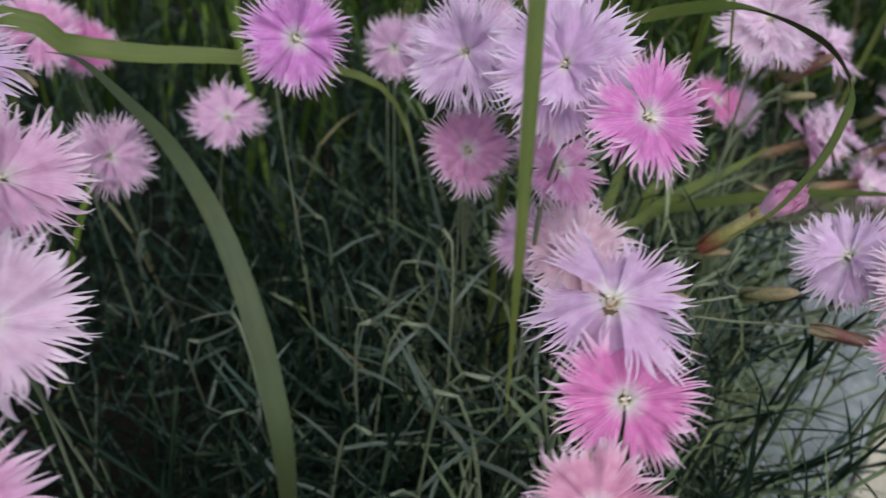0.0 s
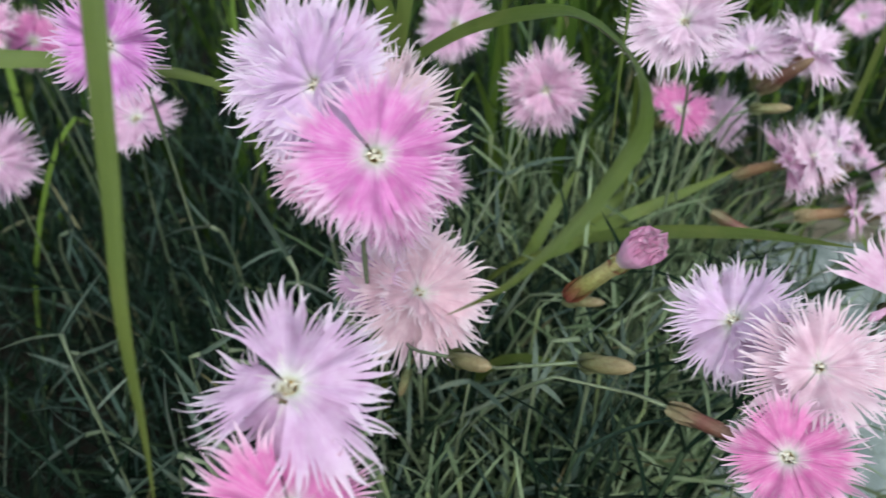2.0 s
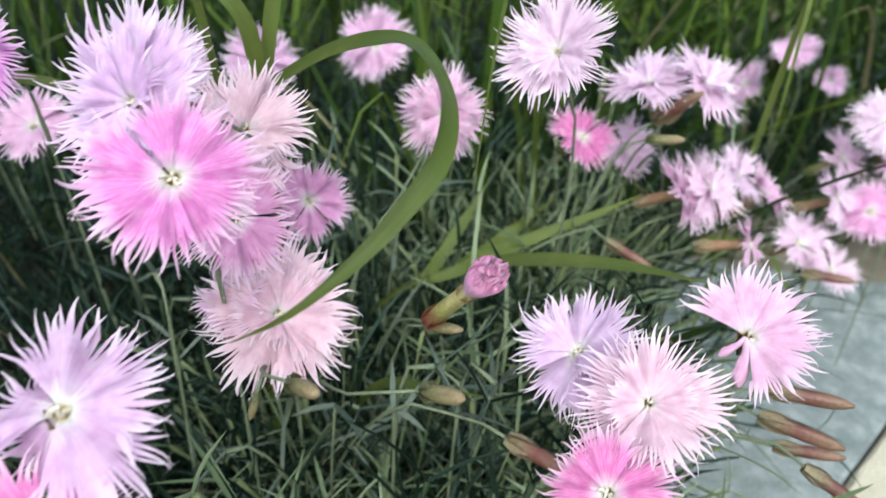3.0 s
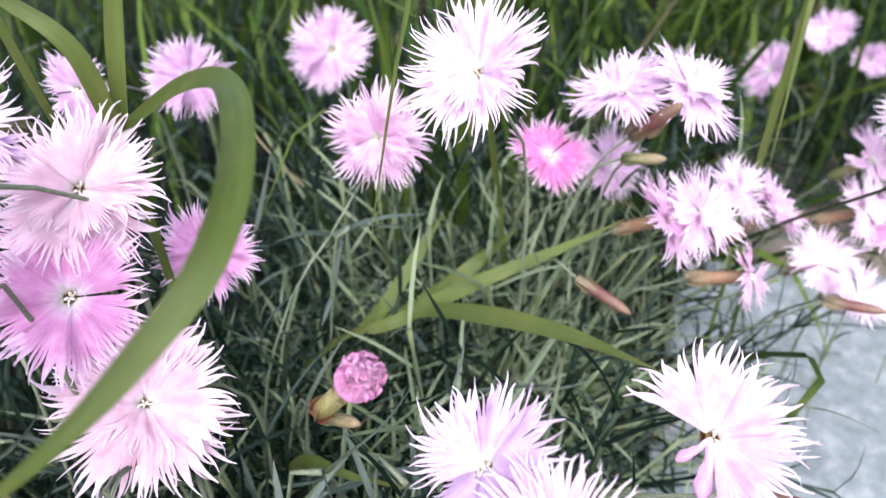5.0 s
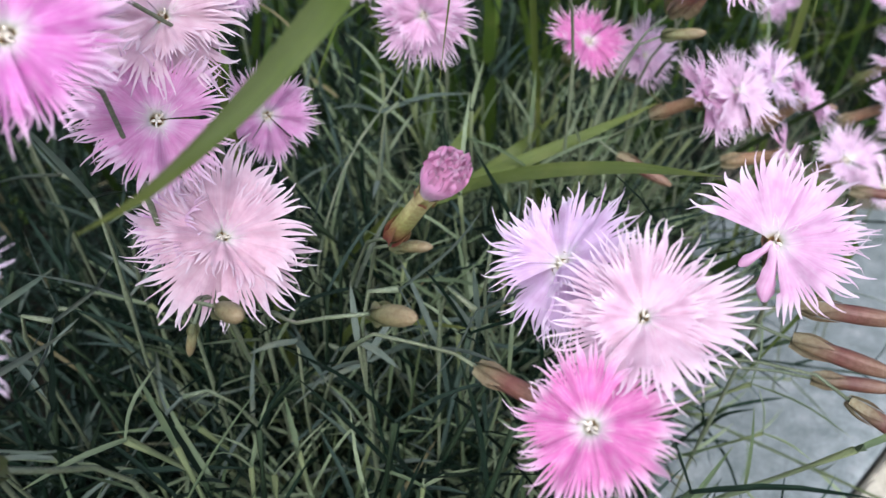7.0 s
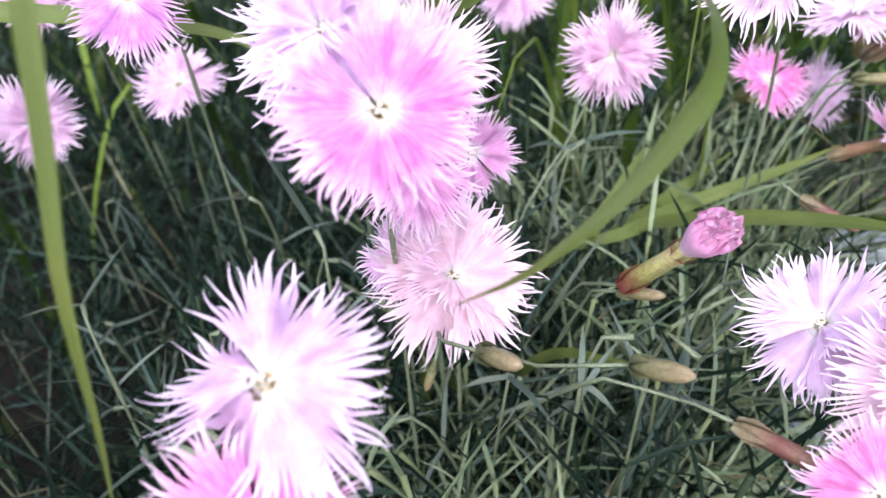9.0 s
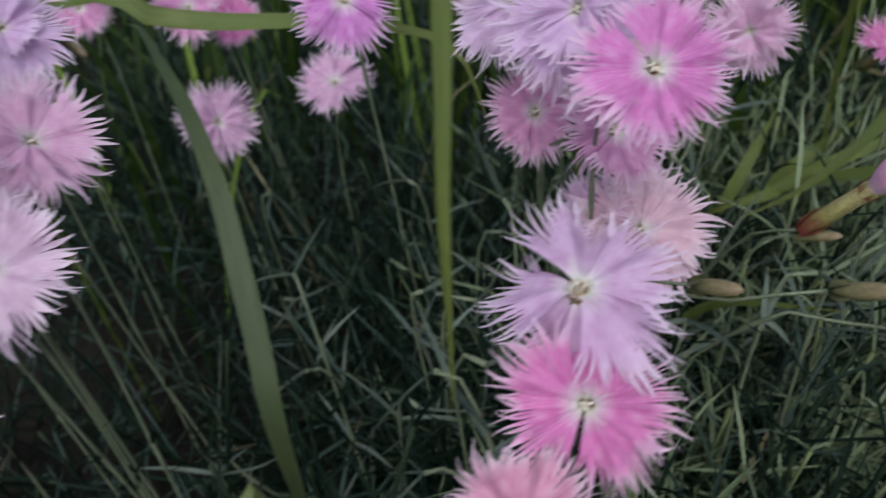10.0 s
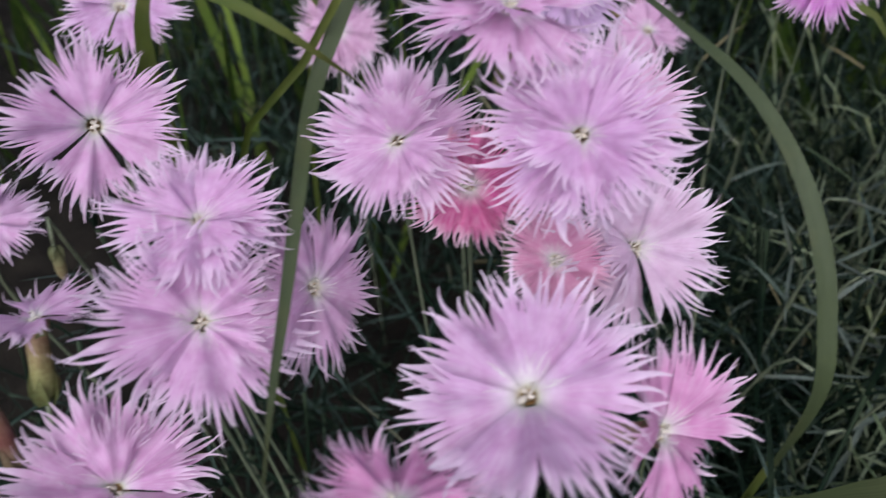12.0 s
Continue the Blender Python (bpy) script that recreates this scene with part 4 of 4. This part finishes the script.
blade(thin, [(0.15, 0.44, GROUND), (0.148, 0.43, 0.05), (0.144, 0.415, 0.17)], 0.0026, (1.0, 1.0, 0.9), (0.2, -0.8, 0.3), 0.5, name="stem")
far_thin = grass_plant((0.27, 0.50, GROUND), "thin grass with one narrow blade hanging down beside pale flowers")
blade(far_thin, [(0.268, 0.47, 0.145), (0.262, 0.43, 0.27), (0.258, 0.41, 0.245), (0.256, 0.40, 0.205)], 0.0040, (0.9, 1.0, 0.6, 0.05), (0.0, -0.8, 0.5))
blade(far_thin, [(0.27, 0.50, GROUND), (0.2695, 0.49, 0.02), (0.268, 0.47, 0.15)], 0.0030, (1.0, 1.0, 0.9), (0.2, -0.8, 0.3), 0.5, name="stem")
leaning = grass_plant((-0.28, 0.17, GROUND), "leaning grass plant with long grey green blades among mauve flowers")
blade(leaning, [(-0.180, 0.140, 0.315), (-0.186, 0.158, 0.318), (-0.191, 0.146, 0.297), (-0.194, 0.124, 0.279), (-0.186, 0.095, 0.268), (-0.180, 0.072, 0.256), (-0.174, 0.050, 0.247), (-0.167, 0.030, 0.240)],
      0.0046, (0.8, 1.0, 1.0, 0.95, 0.85, 0.7, 0.45, 0.04), (0.5, -0.6, 0.6), 0.2, 34, mat=GREY_BLADE)
blade(leaning, [(-0.272, 0.16, 0.05), (-0.262, 0.138, 0.24), (-0.235, 0.120, 0.305), (-0.211, 0.114, 0.308), (-0.198, 0.112, 0.305), (-0.188, 0.117, 0.295), (-0.185, 0.132, 0.279)], 0.0068, (0.5, 0.7, 0.9, 1.0, 0.9, 0.6, 0.05), (0.35, -0.7, 0.6), 0.2, 30)
blade(leaning, [(-0.28, 0.17, GROUND), (-0.262, 0.150, 0.14), (-0.236, 0.141, 0.24), (-0.204, 0.134, 0.278), (-0.180, 0.140, 0.315)], 0.0026, (1.0, 1.0, 0.9, 0.9), (0.4, -0.8, 0.3), 0.5, name="stem")


# ---- single leafy sprigs that stand above the mat ----
YOUNG = leaf_material("glaucous leaf", (0.064, 0.094, 0.072), (0.185, 0.225, 0.185), (0.22, 0.22, 0.14), 0.14, 0.45, False, None, 0.2)


def sprig(at, lean, size=0.034):
    """A single stem with stiff leaf pairs; at: its upper node."""
    global count
    count += 1
    rng = np.random.default_rng(500 + count)
    at, lean = np.array(at), np.array(lean, float)
    foot = np.array((at[0] - 0.5 * lean[0] + rng.uniform(-0.02, 0.02), at[1] - 0.5 * lean[1] + rng.uniform(-0.01, 0.04), GROUND))
    root = new("dianthus_sprig")
    root.matrix_basis = Matrix.Translation(foot)
    tagged(root, "thin dianthus sprig with stiff grey-green leaf pairs", "foliage sprig", "leafy sprigs of the bed")
    tip = at + lean * 0.25
    p = bend([(0, 0, 0), at * 0.55 + foot * 0.45 - foot + (0, 0, 0.015), at - foot, tip - foot], 25)
    r = np.full(25, 0.0007)
    nodes = (24, 20, 15, 10)
    for k in nodes:
        r[k] *= 1.7
    part("stem", mesh_of("stem", *tube(p, r, 6), STEM), root)
    turn = rng.uniform(0, 3)
    for k in nodes:
        along = p[k] - p[k - 1]
        along /= np.linalg.norm(along)
        turn += math.pi / 2 + rng.normal(0, 0.2)
        for s in (0, math.pi):
            out = np.array((math.cos(turn + s), math.sin(turn + s), 0.1))
            out = out - along * (out @ along)
            out /= np.linalg.norm(out)
            a = radians(rng.uniform(35, 80))
            d = math.cos(a) * along + math.sin(a) * out
            long = size * rng.uniform(0.75, 1.2)
            bow = rng.uniform(-0.10, 0.05) * long
            part("leaf", mesh_of("leaf", *ribbon([p[k], p[k] + d * long * 0.5 + along * 0.04 * long, p[k] + d * long + along * bow], 0.0023, (0.75, 1.0, 1.0, 0.8, 0.5, 0.05), along, 0.35, 9), YOUNG), root)


for at, lean in (((0.010, 0.176, 0.178), (0.06, -0.04, 0.06)), ((0.019, 0.168, 0.172), (-0.05, 0.0, 0.05)), ((0.108, 0.238, 0.172), (0.05, 0.0, 0.05)),
                 ((0.140, 0.276, 0.160), (0.03, 0.02, 0.06)), ((-0.023, 0.269, 0.121), (-0.03, -0.03, 0.05)), ((0.068, 0.280, 0.107), (0.05, -0.02, 0.04)),
                 ((0.129, 0.256, 0.165), (0.05, -0.03, 0.02)), ((0.007, 0.267, 0.089), (0.04, -0.04, 0.03)), ((0.023, 0.383, 0.139), (0.02, 0.0, 0.07)),
                 ((0.011, 0.256, 0.175), (-0.02, 0.02, 0.06)), ((-0.085, 0.240, 0.090), (-0.04, -0.03, 0.03)), ((-0.127, 0.273, 0.101), (0.04, -0.02, 0.04)),
                 ((-0.030, 0.233, 0.149), (0.03, -0.01, 0.05)), ((-0.014, 0.230, 0.153), (0.06, 0.0, 0.03)), ((-0.075, 0.223, 0.150), (-0.03, 0.03, 0.05)),
                 ((-0.033, 0.211, 0.114), (0.05, -0.03, 0.03)), ((0.051, 0.240, 0.120), (-0.05, -0.03, 0.03)), ((0.088, 0.300, 0.100), (0.05, -0.04, 0.03)),
                 ((0.097, 0.290, 0.099), (0.0, -0.04, 0.05)), ((0.083, 0.351, 0.175), (0.03, 0.01, 0.05)), ((0.125, 0.291, 0.075), (0.05, -0.03, 0.03)),
                 ((-0.180, 0.346, 0.114), (0.04, 0.0, 0.05)), ((0.042, 0.361, 0.100), (-0.04, -0.02, 0.05)), ((-0.106, 0.168, 0.106), (0.05, -0.03, 0.02)),
                 ((-0.070, 0.170, 0.060), (0.04, 0.03, 0.04)), ((0.000, 0.190, 0.100), (-0.05, -0.03, 0.03)), ((-0.020, 0.300, 0.135), (0.05, 0.0, 0.04)),
                 ((0.160, 0.330, 0.130), (0.04, -0.03, 0.04)), ((-0.060, 0.330, 0.140), (-0.02, -0.02, 0.06)), ((0.010, 0.330, 0.150), (0.03, -0.01, 0.05))):
    sprig(at, lean)


def leafy_stem(foot, line, leaves, bud_at_tip=False):
    """A thin stem along a line of places, with leaves from a node to a tip; a tiny bud may end it."""
    foot = np.array(foot, float)
    root = new("dianthus_sprig")
    root.matrix_basis = Matrix.Translation(foot)
    tagged(root, "thin dianthus stem with a few pale grey-green leaves", "foliage sprig", "leafy sprigs of the bed")
    p = bend([(0, 0, 0)] + [np.array(q) - foot for q in line], 26)
    part("stem", mesh_of("stem", *tube(p, (0.0008, 0.0007, 0.0006), 6), STEM), root)
    for a, b in leaves:
        a, b = np.array(a) - foot, np.array(b) - foot
        long = np.linalg.norm(b - a)
        part("leaf", mesh_of("leaf", *ribbon([a, (a + b) / 2 + (0, 0, 0.07 * long), b], 0.0022, (0.75, 1.0, 1.0, 0.85, 0.55, 0.05), (0.15, -0.65, 0.75), 0.35, 10), YOUNG), root)
    if bud_at_tip:
        z = Vector(p[-1] - p[-3])
        part("bud", BUD_MESH, root, Matrix.Translation(Vector(p[-1]) + z.normalized() * 0.008) @ basis(z, 0) @ Matrix.Diagonal((0.62, 0.62, 0.62, 1)))


leafy_stem((0.10, 0.30, GROUND), [(0.125, 0.275, 0.06), (0.139, 0.262, 0.150)], [((0.1375, 0.262, 0.150), (0.1255, 0.2567, 0.1719)), ((0.140, 0.262, 0.150), (0.1368, 0.2701, 0.1715))])
leafy_stem((0.08, 0.30, GROUND), [(0.100, 0.255, 0.07), (0.1063, 0.2355, 0.1637)], [((0.1063, 0.2355, 0.1637), (0.105, 0.2396, 0.1842)), ((0.1063, 0.2355, 0.1637), (0.118, 0.240, 0.148))])
leafy_stem((0.05, 0.30, GROUND), [(0.072, 0.255, 0.08), (0.081, 0.2441, 0.1511)], [((0.081, 0.2441, 0.1511), (0.1003, 0.2219, 0.1569)), ((0.081, 0.2441, 0.1511), (0.066, 0.236, 0.150))])
leafy_stem((0.03, 0.34, GROUND), [(0.0560, 0.310, 0.10), (0.0690, 0.330, 0.162), (0.0815, 0.3534, 0.1826), (0.090, 0.383, 0.198), (0.0995, 0.4199, 0.2119)], [((0.0815, 0.3534, 0.1826), (0.0709, 0.3248, 0.1970)), ((0.0815, 0.3534, 0.1826), (0.1183, 0.3733, 0.1846))], True)


# ---- dianthus foliage ----
def shoot_mesh(seed):
    """A leafy shoot, its foot at the origin: thin stem with swollen nodes, stiff narrow leaves spreading in pairs."""
    rng = np.random.default_rng(seed)
    tall = rng.uniform(0.13, 0.25)
    top = np.array((rng.uniform(-0.06, 0.06), rng.uniform(-0.06, 0.06), tall))
    n = 19
    p = bend([(0, 0, 0), (top[0] * 0.2 + rng.normal(0, 0.01), top[1] * 0.2 + rng.normal(0, 0.01), tall * 0.5), top], n)
    r = np.full(n, 0.00075)
    nodes = list(range(n - 1, 3, -2)) if seed % 2 else list(range(n - 1, 4, -3))
    r[nodes] *= 1.6
    pieces = [tube(p, r, 4)]
    turn = rng.uniform(0, 3)
    for place, k in enumerate(nodes):
        turn += math.pi / 2 + rng.normal(0, 0.25)
        along = p[k] - p[k - 1]
        along /= np.linalg.norm(along)
        size = rng.uniform(0.020, 0.046)
        for s in (0, math.pi):
            if rng.random() < 0.10:
                continue
            out = np.array((math.cos(turn + s), math.sin(turn + s), 0))
            out = out - along * (out @ along)
            out /= np.linalg.norm(out)
            open_by = radians(rng.uniform(36, 72) + min(place, 4) * rng.uniform(1, 7))
            long = size * rng.uniform(0.8, 1.15)
            d = math.cos(open_by) * along + math.sin(open_by) * out
            q = bend([p[k], p[k] + d * long * 0.5 + along * long * 0.03, p[k] + d * long + (out * 0.06 - along * 0.05) * long * rng.uniform(-0.5, 2.0)], 6)
            side = np.cross(out, along)
            side /= np.linalg.norm(side) + 1e-9
            v, f, u = [], [], []
            for i in range(6):
                w = 0.0018 * (0.75, 1.0, 1.0, 0.85, 0.55, 0.05)[i] / 2
                face = np.cross(side, q[min(i + 1, 5)] - q[max(i - 1, 0)])
                face /= np.linalg.norm(face) + 1e-9
                v += [q[i] - side * w + face * w * 0.55, q[i], q[i] + side * w + face * w * 0.55]
                u += [(0, i / 5), (0.5, i / 5), (1, i / 5)]
            for i in range(5):
                a = 3 * i
                f += [(a, a + 1, a + 4, a + 3), (a + 1, a + 2, a + 5, a + 4)]
            pieces.append((v, f, u))
    return joined(pieces)


SHOOTS = [shoot_mesh(900 + k) for k in range(18)]


def scatter(n, seed, box, keep):
    rng = np.random.default_rng(seed)
    x0, x1, y0, y1 = box
    out = []
    while len(out) < n:
        x, y = rng.uniform(x0, x1), rng.uniform(y0, y1)
        if keep(x, y, rng):
            out.append((x, y, rng.uniform(0, 2 * math.pi), rng.normal(0, 0.38), rng.normal(0, 0.38), rng.uniform(0.85, 1.15), int(rng.integers(1 << 20))))
    return out


def turn_of(spot, z):
    x, y, yaw, tx, ty, s, _ = spot
    return Matrix.Translation((x, y, z)) @ Matrix.Rotation(tx, 4, "X") @ Matrix.Rotation(ty, 4, "Y") @ Matrix.Rotation(yaw, 4, "Z") @ Matrix.Diagonal((s, s, s, 1))


def merged(name, sources, spots, z, mat):
    """One mesh of many scattered copies."""
    cache = [(np.array(v, np.float64), np.array([q for q in f if len(q) == 4], np.int32), np.array(u, np.float32)) for v, f, u in sources]
    vs, fs, us, k = [], [], [], 0
    for spot in spots:
        v, f, u = cache[spot[6] % len(cache)]
        m = np.array(turn_of(spot, z))
        vs.append(v @ m[:3, :3].T + m[:3, 3])
        fs.append(f + k)
        us.append(u)
        k += len(v)
    vs, fs, us = np.concatenate(vs), np.concatenate(fs), np.concatenate(us)
    me = bpy.data.meshes.new(name)
    me.vertices.add(len(vs))
    me.vertices.foreach_set("co", vs.astype(np.float32).ravel())
    me.loops.add(fs.size)
    me.loops.foreach_set("vertex_index", fs.ravel())
    me.polygons.add(len(fs))
    me.polygons.foreach_set("loop_start", np.arange(0, fs.size, 4, dtype=np.int32))
    me.polygons.foreach_set("use_smooth", np.ones(len(fs), dtype=bool))
    layer = me.uv_layers.new(name="UVMap")
    layer.data.foreach_set("uv", us[fs.ravel()].ravel())
    me.materials.append(mat)
    me.update(calc_edges=True)
    return me


clump = tagged(new("dianthus_foliage"), "dense mat of narrow blue-green dianthus leaves", "foliage plant")
clump.matrix_basis = Matrix.Translation((0, 0, GROUND))
shoot_data = [mesh_of("leaf_shoot", v, f, u, SHADED_SHOOT) for v, f, u in SHOOTS]
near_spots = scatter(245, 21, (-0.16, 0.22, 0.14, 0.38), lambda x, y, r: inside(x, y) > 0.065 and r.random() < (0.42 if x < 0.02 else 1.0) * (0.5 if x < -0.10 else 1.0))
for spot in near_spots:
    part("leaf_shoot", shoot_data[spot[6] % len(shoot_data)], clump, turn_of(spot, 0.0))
rest = scatter(800, 22, (-0.45, 0.32, -0.05, 0.52), lambda x, y, r: inside(x, y) > 0.065 and r.random() < (0.44 if x < 0.02 else 1.0) * (0.4 if x < -0.10 else 1.0))
rest += scatter(1100, 23, (-0.75, 0.90, 0.45, 1.10), lambda x, y, r: (inside(x, y) > 0.03 or y > 0.86) and r.random() < (0.55 if x < 0.0 else 1.0))
tagged(part("foliage", merged("foliage", SHOOTS, rest, 0.0, SHADED_SHOOT), clump), "tangle of narrow blue-green leaves, darkened in colour for shade", "", "", "stuff")
# Fresher leaves on the paving side; brighter light there is also in their colour.
FRESH_LIT = leaf_material("fresh dianthus leaf with light in its colour", (0.075, 0.115, 0.050), (0.30, 0.36, 0.22), (0.21, 0.24, 0.10), 0.15, 0.50, True, None, 0.2)
fresh_lit_spots = scatter(540, 24, (0.03, 0.30, 0.15, 0.52), lambda x, y, r: inside(x, y) > 0.085 and r.random() < min(1.0, (x - 0.04) / 0.12))
tagged(part("foliage", merged("fresh_lit_foliage", SHOOTS, fresh_lit_spots, 0.0, FRESH_LIT), clump), "fresh green leaves near the paving, made lighter in colour for the brighter light", "", "", "stuff")


# ---- grass behind the flowers ----
def grass_piece(seed):
    rng = np.random.default_rng(seed)
    tall = rng.uniform(0.22, 0.42)
    d = rng.uniform(0, 6.3)
    over = rng.uniform(0.03, 0.20)
    out = np.array((math.cos(d), math.sin(d), 0))
    pts = [(0, 0, 0), out * over * 0.2 + (0, 0, tall * 0.55), out * over * 0.6 + (0, 0, tall * 0.92), out * over + (0, 0, tall * rng.uniform(0.7, 1.0))]
    q = bend(pts, 12)
    w = rng.uniform(0.004, 0.0105)
    side = np.cross(out, (0, 0, 1))
    v, f, u = [], [], []
    for i in range(12):
        k = w * (0.7, 0.85, 1, 1, 1, 0.95, 0.9, 0.8, 0.65, 0.5, 0.3, 0.04)[i] / 2
        v += [q[i] - side * k, q[i] - np.array((0, 0, 0.3 * k)), q[i] + side * k]
        u += [(0, i / 11), (0.5, i / 11), (1, i / 11)]
    for i in range(11):
        a = 3 * i
        f += [(a, a + 1, a + 4, a + 3), (a + 1, a + 2, a + 5, a + 4)]
    return v, f, u


grass_spots = scatter(1400, 31, (-0.9, 1.1, 0.42, 1.7), lambda x, y, r: (inside(x, y) > 0.03 or y > 0.84) and r.random() < (0.25 if y < 0.52 else 1.0) * (0.38 if x < 0.05 else 1.0))
grass_spots += scatter(900, 33, (-2.2, 2.2, 0.5, 2.8), lambda x, y, r: inside(x, y) > 0.03 and (y > 1.7 or x < -0.9))
grass_spots += scatter(500, 34, (-2.0, -0.75, -0.8, 0.5), lambda x, y, r: True)
grass_spots += scatter(5, 35, (-0.5, 0.02, 0.38, 0.46), lambda x, y, r: True)
grass_spots = [(x, y, yaw, tx * (0.45 if x < 0.1 else 0.9), ty * (0.45 if x < 0.1 else 0.9), size, kind) for x, y, yaw, tx, ty, size, kind in grass_spots if y > 0.47 or x < -0.3]
tagged(new("grass", merged("grass", [grass_piece(300 + k) for k in range(30)], grass_spots, GROUND - 0.01, GRASS)), "tall green grass growing behind the flowers", "grass", "", "stuff")
